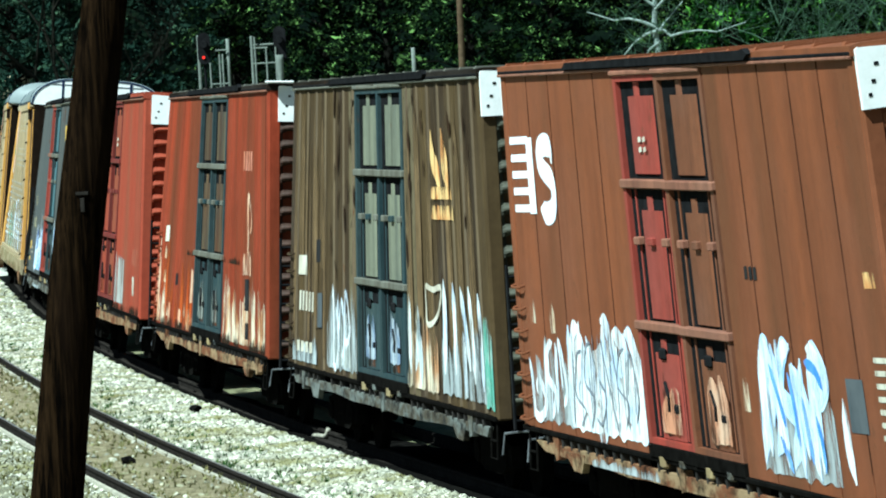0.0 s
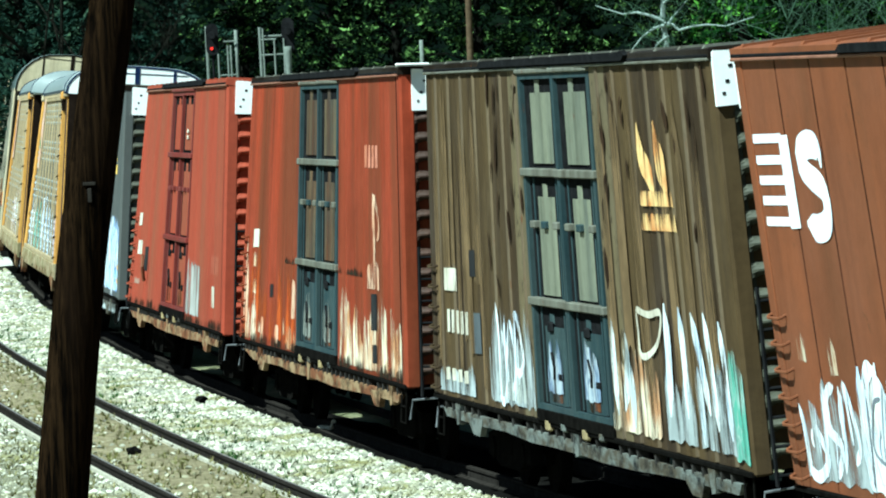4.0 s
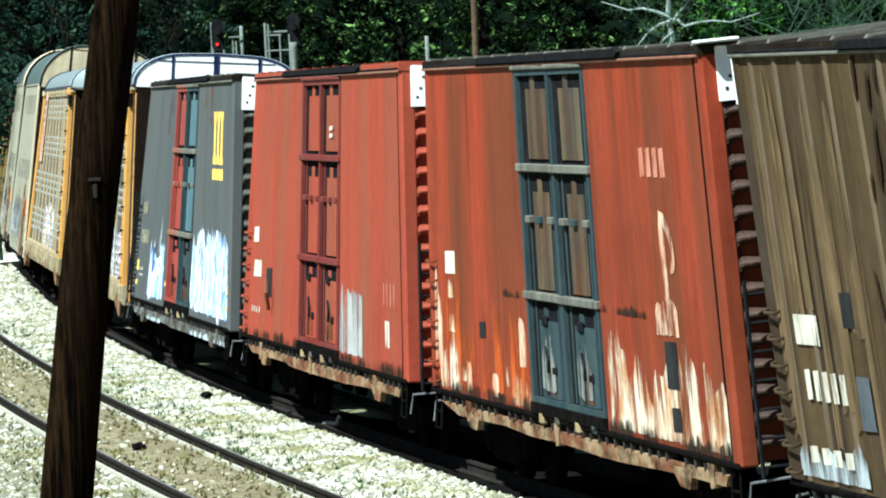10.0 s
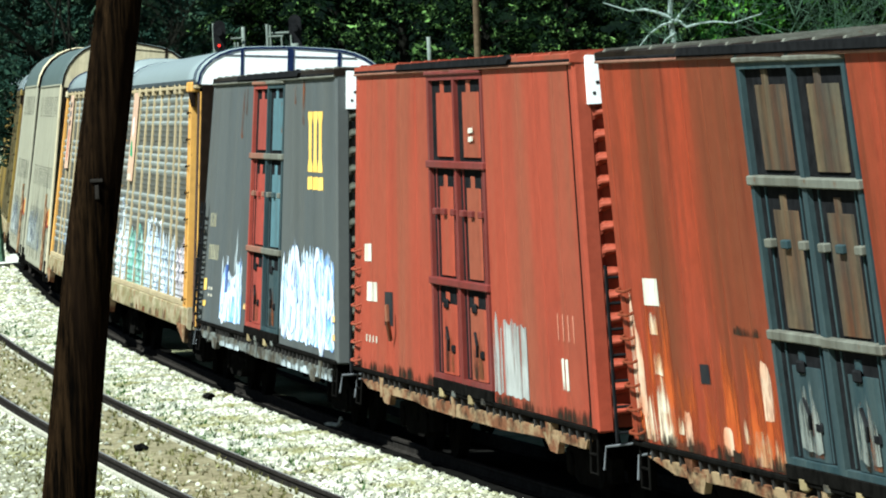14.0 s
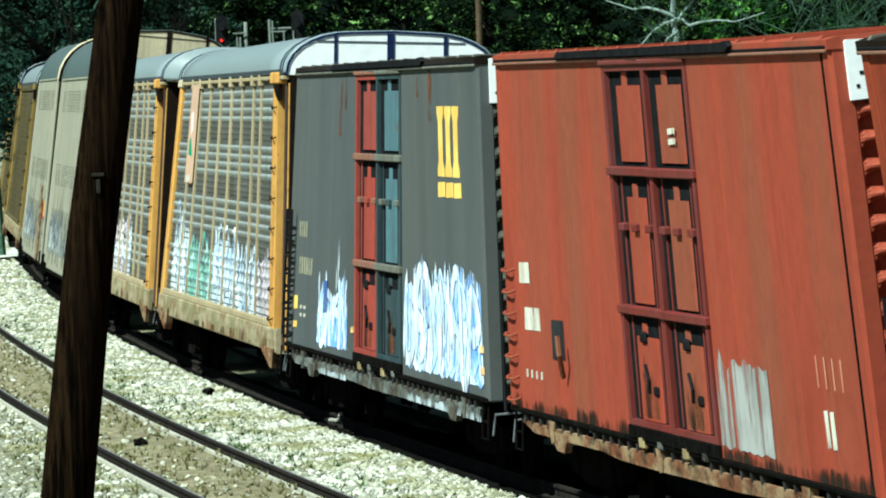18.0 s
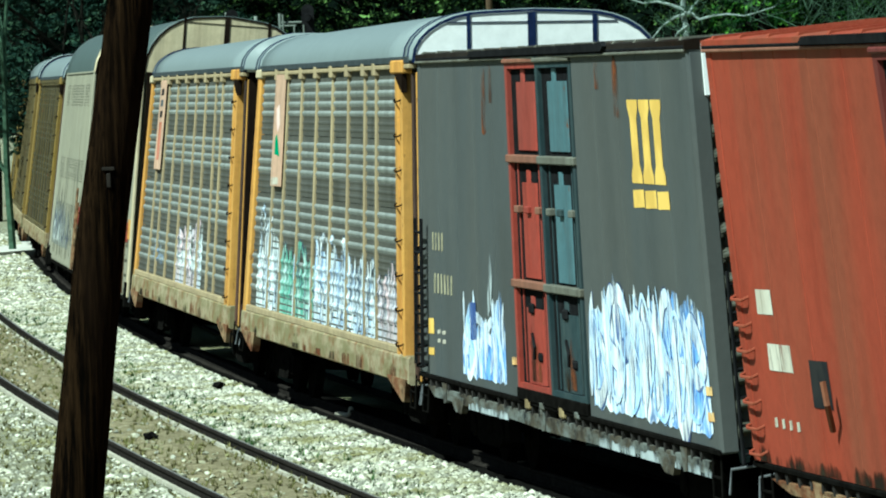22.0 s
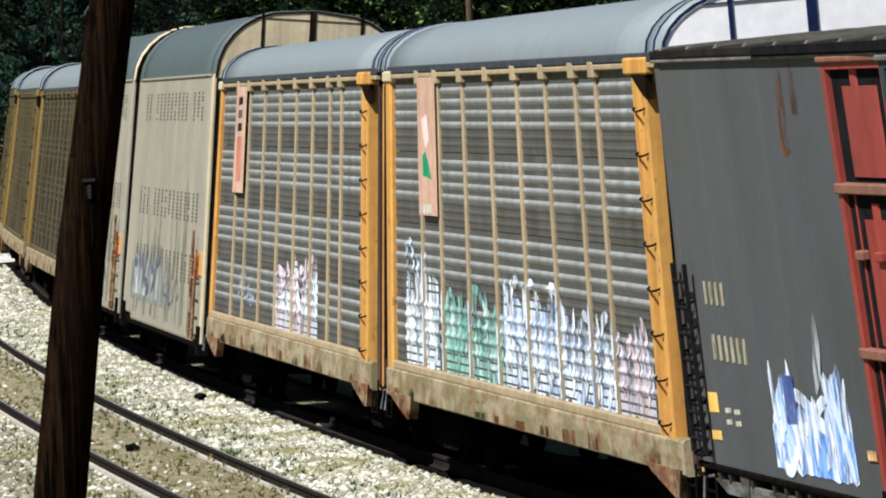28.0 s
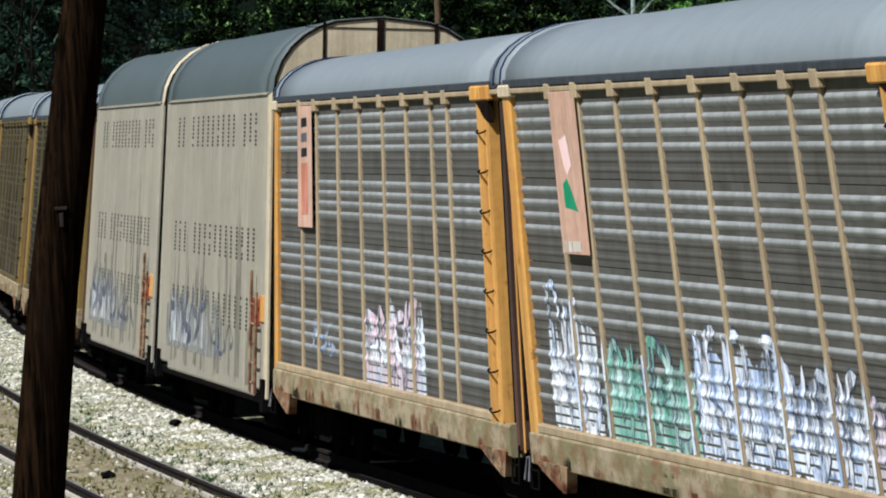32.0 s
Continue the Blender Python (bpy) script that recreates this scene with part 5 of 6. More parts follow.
spray(car, swashes(-5.5, -2.1, 1.12, 2.38, 304, 6, 0.24, -0.0105), "pure_white", "broad white sprayed figure")
spray(car, ragged(3.0, 5.8, 1.12, 2.3, 9, 3, low=0.4), "fog", "pale veil round the lettering")
spray(car, swashes(3.2, 5.7, 1.14, 2.36, 305, 4, 0.19, -0.010, grow=0.08), "pale_blue", "pale blue outline of a sprayed figure")
spray(car, swashes(3.2, 5.7, 1.14, 2.36, 305, 4, 0.19, -0.014), "pure_white", "white sprayed figure")
for k, line in enumerate(([(3.62, 2.15), (3.85, 1.85), (4.0, 1.6)], [(3.75, 1.5), (4.0, 1.3), (4.1, 1.18)], [(4.3, 2.1), (4.42, 1.8), (4.46, 1.45)], [(4.75, 1.9), (4.82, 1.6), (4.9, 1.3)], [(5.2, 1.75), (5.3, 1.5), (5.32, 1.25)], [(5.0, 2.22), (5.35, 2.16), (5.55, 2.0)])):
    spray(car, ribbon(Shape(), line, 0.11, -0.0175 - 0.0004 * k, seed=40 + k), "deep_blue", "blue sprayed accent")
spray(car, swashes(-5.4, -2.2, 1.15, 2.2, 306, 6, 0.035, -0.0150), "ink_grey", "thin grey lines in the lettering")
spray(car, ribbon(Shape(), [(6.3, 1.2), (6.2, 1.5), (6.22, 1.95)], 0.22, -0.009), "spray_white", "pale sprayed flourish")
spray(car, ragged(-4.8, -1.6, 0.77, 0.90, 49, 4, low=0.4, y=-0.008), "fog", "overspray on the sill")
spray(car, ragged(3.6, 6.0, 0.78, 0.90, 50, 4, low=0.4, y=-0.008), "fog")
marking(car, patch(6.36, 6.98, 1.66, 2.14), "mark_slate", "dark grey painted-over patch")
marking(car, [patch(7.45, 7.95, 2.3 - 0.11 * k, 2.36 - 0.11 * k) for k in range(7)], "mark_white", "short white stencilled bars")
marking(car, patch(7.5, 7.9, 2.93, 3.08), "mark_gold")
marking(car, bars(3.05, 3.6, 2.9, 3.03, 3), "mark_black")
marking(car, bars(-0.95, -0.55, 4.05, 4.11, 2, -0.02), "mark_white")
marking(car, bars(-0.95, -0.55, 4.15, 4.21, 2, -0.02), "mark_white")

car = boxcar("weathered olive-brown ribbed boxcar with grey-green doors", 16.8, "olive", (("door_slate", "door_beige", "rail_pale"), ("door_slate", "door_beige", "rail_pale")), "old_roof", "sill", ribs=1, panels=7, end="end_green")
TRAIN.append((car, 22.6))
marking(car, ribbon(Shape(), [(4.62, 4.28), (4.72, 3.95), (5.05, 3.78), (5.25, 3.52)], 0.30, -0.021), "mark_gold", "peeling gold stroke")
marking(car, ribbon(Shape(), [(5.45, 4.30), (5.55, 4.0), (5.75, 3.75), (5.85, 3.50)], 0.42, -0.0215), "mark_gold", "peeling gold stroke")
marking(car, patch(4.5, 6.1, 3.46, 3.62, -0.022), "mark_gold", "peeling gold bar")
marking(car, patch(4.45, 6.15, 3.22, 3.40, -0.021), "mark_gold", "peeling gold bar")
marking(car, patch(-7.45, -6.6, 2.30, 2.58, -0.021), "mark_white", "white stencilled square")
marking(car, bars(-7.3, -5.8, 1.81, 2.09, 5, -0.023, 0.62), "mark_white", "white stencilled bars")
marking(car, bars(-7.5, -5.9, 1.24, 1.40, 4, -0.021), "mark_white")
marking(car, patch(-5.55, -5.1, 1.62, 2.1, -0.021), "mark_slate", "dark square patch")
marking(car, patch(-5.7, -5.3, 2.5, 2.82, -0.021), "mark_black", "dark square patch")
rng = random.Random(91)
for a, b, n in ((-4.5, -2.1, 14), (2.3, 4.2, 10), (4.2, 8.0, 8)):
    for k in range(n):
        x, z = rng.uniform(a, b), rng.uniform(2.2, 4.6)
        marking(car, ribbon(Shape(), [(x, z), (x + rng.uniform(-0.05, 0.05), z + 0.1), (x + rng.uniform(-0.12, 0.12), z + rng.uniform(0.16, 0.45))], rng.uniform(0.05, 0.14), -0.0195, wobble=0.8, seed=k), "knot", "dark rust blister")
for k in range(16):
    x = (-8.0 + k * 0.37) if k < 9 else (2.4 + (k - 9) * 0.78)
    marking(car, ragged(x, x + rng.uniform(0.2, 0.5), rng.uniform(1.1, 2.6), 4.8, 530 + k, 1, low=0.2, y=-0.0185), "tan_run", "tan weather streak")
# pale field that paints in the hazy glow round the lettering
spray(car, ragged(-4.6, -1.95, 1.1, 2.4, 19, 3, low=0.5, y=-0.0205), "fog", "pale veil round the lettering")
spray(car, ragged(-4.1, -2.4, 1.15, 2.2, 12, 2, low=0.6, y=-0.021), "pale_grey", "white sprayed lettering")
spray(car, swashes(-4.05, -2.5, 1.15, 2.3, 312, 3, 0.09, -0.0225), "spray_white", "white sprayed figure")
spray(car, ragged(-7.9, -5.6, 1.1, 1.5, 20, 3, low=0.6, y=-0.0205), "fog")
for x in (-0.78, 1.22):
    spray(car, ragged(x - 0.4, x + 0.4, 1.35, 2.2, 26, 1, low=0.6, y=-0.012), "spray_pale", "pale scribble on the door")
spray(car, ragged(2.25, 4.6, 1.12, 2.3, 13, 2, low=0.55, y=-0.021), "scrape", "worn tan and white paint")
for k, line in enumerate(([(2.55, 1.3), (2.5, 1.8), (2.48, 2.32)], [(2.9, 1.35), (3.15, 1.8), (3.08, 2.24)], [(3.35, 1.2), (3.32, 1.6), (3.2, 1.95)])):
    spray(car, ribbon(Shape(), line, 0.26, -0.0225 - 0.0005 * k, seed=k), "rack_white", "broad pale sprayed stroke")
spray(car, ribbon(Shape(), [(3.82, 2.42), (4.4, 2.38), (5.0, 2.41), (4.78, 2.13), (4.3, 1.98), (3.9, 1.97), (3.85, 2.2), (3.82, 2.42)], 0.07, -0.0235), "mark_white", "thin pale looped line")
for k, (xa, xb, za, zb) in enumerate(((5.2, 5.1, 2.52, 1.40), (5.86, 5.92, 2.50, 1.42), (6.40, 6.92, 2.46, 1.50), (6.98, 7.22, 2.48, 1.36), (7.62, 7.78, 2.42, 1.30), (6.5, 6.55, 1.95, 1.2))):
    spray(car, ribbon(Shape(), [(xa, za), (xa + (xb - xa) * 0.35 + 0.06, za + (zb - za) * 0.4), (xb, zb)], 0.27 - 0.02 * k, -0.0235 - 0.0005 * k, seed=20 + k), "pure_white", "tall white sprayed stroke")
spray(car, ragged(4.9, 7.9, 1.14, 2.2, 18, 4, low=0.5, y=-0.0215), "fog")
spray(car, ragged(7.85, 8.4, 1.08, 2.5, 16, 1, y=-0.021), "spray_green", "green sprayed stripe")

car = boxcar("rusty orange-red boxcar with patched blue-grey doors", 16.6, "orange", (("door_slate", "door_patch", "rail_pale"), ("door_slate", "door_patch", "rail_pale")), "old_roof", "sill_rust", ribs=0, panels=7, end="end_rust", band=0.14)
TRAIN.append((car, 3.75))
part("brake_platform", Shape().soft_box(8.2, 8.55, -0.04, 0.35, 4.985, 5.015, 0.012), M["white"], car, "white roof-end platform")
for x in (-0.78, 1.22):
    spray(car, ragged(x - 0.4, x + 0.35, 1.3, 2.1, 27, 1, low=0.6, y=-0.012), "haze", "pale scribble on the door")
marking(car, bars(4.9, 6.25, 3.70, 4.0, 4), "mark_faded", "faded stencilled lettering")
spray(car, ribbon(Shape(), [(5.72, 2.30), (5.74, 2.75), (5.70, 3.38)], 0.26, -0.0125), "rub", "pale scraped stroke")
spray(car, ribbon(Shape(), [(5.72, 3.36), (6.1, 3.15), (6.2, 2.9), (6.02, 2.78)], 0.13, -0.0130), "rub", "pale scraped hook")
spray(car, ragged(5.1, 6.15, 2.14, 2.62, 522, 2, low=0.35, y=-0.0105), "rub", "pale rubbed patch")
for k, (a, b, top) in enumerate(((-7.9, -6.2, 2.9), (-6.2, -4.2, 2.5), (-4.2, -2.0, 2.9))):
    marking(car, ragged(a, b, 1.1, top, 540 + k, 2, low=0.4, y=-0.0065), "bright_rust", "bright orange rust wear")
for a, b in ((-3.4, -1.85), (2.25, 4.6)):
    marking(car, ragged(a, b, 2.28, 2.44, 550 + int(a), 2, low=0.4, y=-0.0095), "splash", "dark smear beside the door")
for k, (x, z) in enumerate(((-7.05, 2.15), (-7.0, 1.75), (-6.9, 1.38), (-6.2, 1.2), (-3.4, 1.25), (-2.6, 1.2))):
    spray(car, ragged(x, x + 0.35, z, z + 0.26, 560 + k, 1, low=0.4, y=-0.0085), "scrape", "small pale chipped spot")
spray(car, ragged(2.35, 8.0, 1.08, 2.2, 22, 5, low=0.45), "scrape", "pale scraped band with bare streaks")
for k, (a, b, top) in enumerate(((2.3, 3.9, 2.05), (3.7, 5.3, 1.8), (5.1, 6.9, 1.95), (6.7, 7.95, 1.6))):
    spray(car, ragged(a, b, 1.08, top, 570 + k, 1, low=0.8, y=-0.0078), "scrape", "pale scraped field with bare streaks")
for k, (a, b, z, top) in enumerate(((-8.0, -7.5, 1.3, 2.5), (-5.9, -5.6, 1.1, 1.5), (-4.3, -3.9, 1.1, 1.45), (-2.5, -2.1, 1.5, 2.2))):
    spray(car, ragged(a, b, z, top, 580 + k, 1, low=0.4, y=-0.0088), "rub", "thin pale rubbed streak")
marking(car, patch(-7.2, -6.5, 2.44, 2.72), "mark_white", "white stencilled square")
marking(car, patch(5.4, 5.95, 1.62, 2.1, -0.012), "mark_black", "black rectangular patch")
marking(car, patch(5.5, 5.9, 1.2, 1.45, -0.012), "mark_black")
spray(car, ragged(-7.7, -6.3, 1.06, 1.75, 23, 2, low=0.4), "scrape")
marking(car, patch(-5.0, -4.6, 1.75, 1.95), "mark_black")
for k, (a, b) in enumerate(((-8.2, -5.1), (-4.9, -1.9), (2.3, 5.2), (5.4, 8.2))):
    marking(car, ragged(a, b, 1.045, 1.3, 133 + k, 4, low=0.6, y=-0.009), "splash", "dark grime splashed up from below")
spray(car, ragged(-3.2, -1.9, 1.06, 1.5, 24, 1, low=0.5), "scrape")

car = boxcar("oxide-red boxcar with red doors and a grey patch", 16.55, "red", (("red_dark", "red", "red_dark"), ("red_dark", "red", "red_dark")), "red", "sill_rust", panels=5, band=0.12)
TRAIN.append((car, -14.8))
marking(car, patch(-7.45, -6.85, 2.44, 2.68), "mark_white", "white stencilled square")
marking(car, patch(-7.25, -6.35, 1.93, 2.19), "mark_white", "white stencilled square")
marking(car, patch(-5.75, -5.05, 1.66, 2.1), "mark_black", "dark open inspection hole")
spray(car, ragged(2.3, 4.45, 1.14, 2.2, 31, 2, low=0.06), "mark_grey", "worn grey-white painted-over patch")
marking(car, bars(6.5, 6.95, 1.37, 1.72, 2), "mark_white")
marking(car, bars(6.4, 7.6, 1.9, 2.2, 4, fill=0.2), "mark_faded")
marking(car, bars(-7.3, -6.2, 1.4, 1.5, 4, fill=0.4), "mark_white")
marking(car, patch(1.15, 1.5, 4.02, 4.09, -0.02), "mark_white")
marking(car, patch(1.15, 1.5, 4.12, 4.19, -0.02), "mark_white")
for k, (a, b) in enumerate(((-8.2, -5.1), (-4.9, -1.9), (2.3, 5.2), (5.4, 8.2))):
    marking(car, ragged(a, b, 1.045, 1.27, 33 + k, 4, low=0.6, y=-0.005), "splash", "dark grime splashed up from below")
part("brake_lever", Shape().tube([(-5.0, -0.05, 1.5), (-4.8, -0.12, 1.75), (-4.85, -0.12, 1.95)], 0.03), M["door_rust"], car)

car = boxcar("dark grey boxcar with a yellow emblem and white graffiti", 17.2, "grey", (("door_red", "door_red", "rail_rust"), ("door_slate", "door_teal", "rail_pale")), "old_roof", "sill", panels=5, end="end_green", band=0.13)
TRAIN.append((car, -33.2))
marking(car, slabs(5.32, 7.10, 3.56, 4.40, 3), "mark_yellow", "yellow block emblem")
marking(car, bars(5.32, 7.2, 3.31, 3.50, 3, fill=0.94), "mark_yellow", "yellow bar under the emblem")
marking(car, bars(-7.6, -6.7, 2.57, 2.80, 4, fill=0.5), "mark_tan")
marking(car, bars(-7.5, -6.05, 2.05, 2.30, 6, fill=0.5), "mark_tan")
marking(car, patch(-7.95, -7.55, 1.54, 1.74), "mark_yellow")
marking(car, patch(-7.95, -7.55, 1.28, 1.38), "mark_yellow")
marking(car, bars(-7.3, -6.6, 1.56, 1.62, 2), "mark_white")
marking(car, bars(-7.3, -6.6, 1.45, 1.51, 2), "mark_white")
spray(car, ragged(-5.5, -2.65, 1.12, 2.2, 141, 3, low=0.45), "spray_sky", "sky-blue and white sprayed lettering")
spray(car, swashes(-5.3, -2.7, 1.14, 2.15, 341, 4, 0.14, -0.010), "pure_white", "white sprayed figure")
spray(car, ribbon(Shape(), [(-3.7, 1.9), (-3.5, 2.3), (-3.42, 2.66)], 0.24, -0.0125), "fog", "pale sprayed flame")
marking(car, patch(-4.92, -4.5, 1.58, 2.03, -0.013), "ink_navy", "dark blue patch in the lettering")
spray(car, ragged(2.5, 6.2, 1.12, 2.62, 43, 4, low=0.18), "spray_mix", "large white sprayed lettering with dark lines")
spray(car, ragged(6.1, 8.35, 1.12, 2.66, 47, 2, low=0.18, y=-0.009), "spray_sky", "large pale blue sprayed lettering")
spray(car, swashes(2.6, 8.2, 1.14, 2.58, 347, 8, 0.21, -0.0110, grow=0.045), "ink_navy", "dark blue outline of a sprayed figure")
spray(car, swashes(2.6, 8.2, 1.14, 2.58, 347, 8, 0.21, -0.0145), "pure_white", "large white sprayed figure")
spray(car, swashes(2.7, 8.2, 1.2, 2.55, 344, 7, 0.05, -0.0180), "pale_blue", "pale blue lines in the lettering")
for x, z in ((8.2, 1.55), (8.2, 1.3), (-2.2, 1.4)):
    marking(car, patch(x, x + 0.3, z, z + 0.1, -0.0185), "mark_gold", "small orange label")
for x, w, z in ((-3.75, 0.3, 4.0), (-3.2, 0.2, 4.35), (4.6, 0.3, 4.2), (3.6, 0.2, 4.5)):
    marking(car, ragged(x, x + w, z, 4.86, int(x * 10) + 90, 1, low=0.1, y=-0.008), "rust_run", "rust run from the eaves")
ladder = part("side_ladder", Shape().box(-8.5, -8.40, -0.10, -0.07, 1.15, 2.95).box(-8.0, -7.92, -0.10, -0.07, 1.15, 2.95), M["black"], car, "black side ladder")
for k in range(7):
    part("rung", Shape().tube([(-8.45, -0.09, 1.28 + 0.25 * k), (-7.96, -0.09, 1.28 + 0.25 * k)], 0.02), M["black"], ladder)
spray(car, ragged(2.6, 8.1, 0.74, 0.86, 46, 7, low=0.3, y=-0.008), "fog", "overspray on the sill")
spray(car, ragged(-5.2, -2.6, 0.74, 0.86, 48, 3, low=0.4, y=-0.008), "fog")

car = rack_car("galvanised auto rack car with tan ribs and graffiti", 18.3, hood=(0.24, 0.0))
TRAIN.append((car, -51.25))
sign = part("sign_panel", Shape().soft_box(-6.08, -4.76, -0.04, -0.026, 3.14, 4.80, 0.006), M["placard"], car, "tall faded pink sign panel")
part("sign_mark", Shape().add([(-5.72, -0.044, 3.86), (-5.5, -0.044, 3.92), (-5.35, -0.044, 3.82), (-5.08, -0.044, 3.58), (-5.3, -0.044, 3.60), (-5.72, -0.044, 3.62)], [(0, 1, 2, 3, 4, 5)]), M["mark_green"], sign, "dark green printed shape")
part("sign_mark", Shape().add([(-5.75, -0.044, 4.30), (-5.35, -0.044, 4.36), (-5.2, -0.044, 4.05), (-5.45, -0.044, 3.95), (-5.6, -0.044, 4.05)], [(0, 1, 2, 3, 4)]), M["mark_pink"], sign, "pale pink printed shape")
part("sign_mark", patch(-6.0, -5.1, 3.16, 3.28, -0.044), M["mark_white"], sign)
for k, (x0, x1, top, count, back_mat, fill, ink) in enumerate(((-7.6, -5.2, 2.74, 2, "rack_white", "rack_figure", "ink_rack"), (-5.0, -0.9, 2.30, 3, "spray_green", "rack_green", "ink_rack"), (-0.85, 3.05, 2.56, 3, "rack_blue", "rack_figure", "ink_rack"),
                                                         (3.05, 5.4, 2.32, 2, "rack_blue", "rack_figure", "ink_rack"), (5.3, 7.35, 2.25, 2, "spray_pink", "rack_pink", "ink_rack"))):
    label = ("white", "green", "blue and white", "pale blue", "pink")[k] + " sprayed figure across the ribbed sheets"
    spray(car, ragged(x0, x1, 1.26, top, 51 + k, count, low=0.22, y=-0.004, drape=sheet_depth), back_mat, ("white", "green", "blue and white", "pale blue", "pink")[k] + " sprayed field across the ribbed sheets")
    spray(car, swashes(x0 + 0.15, x1 - 0.1, 1.28, top + 0.08, 360 + k, count + 1, 0.13, -0.0065, sheet_depth, grow=0.07), ink, "dark outline of a sprayed figure")
    spray(car, swashes(x0 + 0.15, x1 - 0.1, 1.28, top + 0.08, 360 + k, count + 1, 0.13, -0.0095, sheet_depth), fill, label)
for k, (x, top) in enumerate(zip(RIBS[1:-1], (2.7, 2.3, 2.2, 2.1, 2.5, 2.5, 2.4, 2.25))):
    for j, (lo, hi) in enumerate(((1.30, 1.30 + (top - 1.3) * 0.55), (1.32 + (top - 1.3) * 0.55, top))):
        spray(car, patch(x - 0.05, x + 0.05, lo, hi, -0.010), "rack_white" if (k + j) % 3 else "rack_blue", "sprayed paint on a rib")

BEND["twist"] = 0.0030
car = rack_car("galvanised auto rack car with small white graffiti", 18.9, back=0.62, trim=0.43, hood=(0.0, 0.24))
TRAIN.append((car, -70.4))
sign = part("sign_panel", Shape().soft_box(-6.42, -5.12, -0.04, -0.026, 3.18, 4.80, 0.006), M["placard"], car, "tall faded pink sign panel with dark marks")
part("sign_mark", patch(-6.05, -5.45, 3.35, 4.05, -0.044), M["mark_faded"], sign, "faded red printed bar")
for z in (4.12, 4.32, 4.52):
    part("sign_mark", patch(-6.05, -5.5, z, z + 0.13, -0.044), M["mark_slate" if z == 4.32 else "mark_black"], sign, "dark printed square")
spray(car, ragged(-1.4, 3.4, 1.24, 2.45, 61, 3, low=0.5, y=-0.004, drape=sheet_depth), "rack_white", "white sprayed field across the ribbed sheets")
spray(car, ragged(-1.2, 3.2, 1.24, 1.7, 62, 3, y=-0.005, drape=sheet_depth), "spray_pink")
spray(car, swashes(-1.0, 3.0, 1.28, 2.5, 371, 4, 0.13, -0.0065, sheet_depth, grow=0.07), "ink_rack", "dark outline of a sprayed figure")
spray(car, swashes(-1.0, 3.0, 1.28, 2.5, 371, 4, 0.13, -0.0095, sheet_depth), "rack_pink", "white and pink sprayed figure across the ribbed sheets")
spray(car, swashes(-5.4, -3.6, 1.5, 2.05, 372, 2, 0.07, -0.006, sheet_depth), "spray_pale", "faint grey sprayed scrawl")

# rear carrier's dark end wall paints the shade of the joint
for mid, length, tag, wall in ((-87.42, 14.04, 71, "cream_end"), (-101.95, 13.3, 72, "end_dark")):
    BEND["twist"] = 0.0018 if wall == "cream_end" else 0.0012
    car = cream_car("tall cream-white enclosed auto carrier with pierced panels", length, wall=wall)
    TRAIN.append((car, mid))
    spray(car, ragged(-5.9, 1.6, 1.05, 2.2, tag, 5, low=0.5), "haze", "faint grey-blue graffiti")
    spray(car, ragged(-5.4, -0.6, 1.15, 2.25, tag + 5, 4, low=0.5, y=-0.008), "pale_grey", "pale worn graffiti")
    spray(car, swashes(-5.4, -0.4, 1.2, 2.3, tag + 300, 5, 0.16, -0.009), "spray_grey", "smoky blue-black sprayed figure")
    spray(car, swashes(0.2, 3.0, 1.15, 1.7, tag + 310, 3, 0.08, -0.009), "spray_grey", "faint scrawl")

BEND["twist"] = 0.0008
for mid in (-118.4, -137.7, -157.0):
    TRAIN.append((rack_car("galvanised auto rack car with yellow posts", 18.4, rib_mat="dull_rib", post_mat="dull_yellow", top=5.65, edge="slat_dull", sheet_mat="galv_dark"), mid))


# ---- poles, signals and posts ----
def leaning_post(name, foot, head, r0, r1, mat, label, category, sides=14):
    ob = new(name, Shape().tube([Vector(foot).lerp(Vector(head), k / 8) for k in range(9)], [r0 + (r1 - r0) * k / 8 for k in range(9)], sides).mesh(name, mat, 0.0, True))
    return tagged(ob, label, category)


near_pole = thing("utility_pole", "dark creosoted wooden utility pole, leaning slightly", "pole", m=Matrix.Translation((-3.115, 42.0, -0.5)))
_way = Vector((0.1362, 0, 1))
part("shaft", Shape().tube([_way * (0.5 * k) + Vector((0.018 * max(0.0, k - 8), 0, 0)) for k in range(20)], [0.208 - 0.0041 * k for k in range(20)], 24), M["pole"], near_pole, twist=0.0, smooth=True)
_tag = _way * 4.5 + Vector((0.02, 0, 0))
part("tag_plate", Shape().soft_box(_tag.x - 0.04, _tag.x + 0.05, -0.19, -0.155, _tag.z + 0.02, _tag.z + 0.045, 0.004), M["rail"], near_pole, "small dark metal bracket", twist=0.0)
part("strap", Shape().soft_box(_tag.x - 0.01, _tag.x + 0.02, -0.185, -0.155, _tag.z - 0.10, _tag.z + 0.0, 0.004), M["rail"], near_pole, twist=0.0)

leaning_post("utility_pole", (0.93, 168.0, 0.2), (1.16, 168.0, 13.0), 0.10, 0.085, M["grey_pole"], "slim brown wooden pole before the trees", "pole")
leaning_post("post", (-0.30, 150.0, 0.2), (-0.30, 150.0, 6.24), 0.055, 0.05, M["mast"], "pale metal post behind the train", "post", 8)
leaning_post("post", (-5.03, 150.0, 0.2), (-4.98, 150.0, 6.73), 0.05, 0.045, M["mast"], "pale metal post beside the signals", "post", 8)

LAMP, _n, _l, _p = material("red_signal_lens")
_p.inputs["Base Color"].default_value = (0.6, 0.02, 0.01, 1)
_p.inputs["Emission Color"].default_value, _p.inputs["Emission Strength"].default_value = (1.0, 0.03, 0.03, 1), 0.45


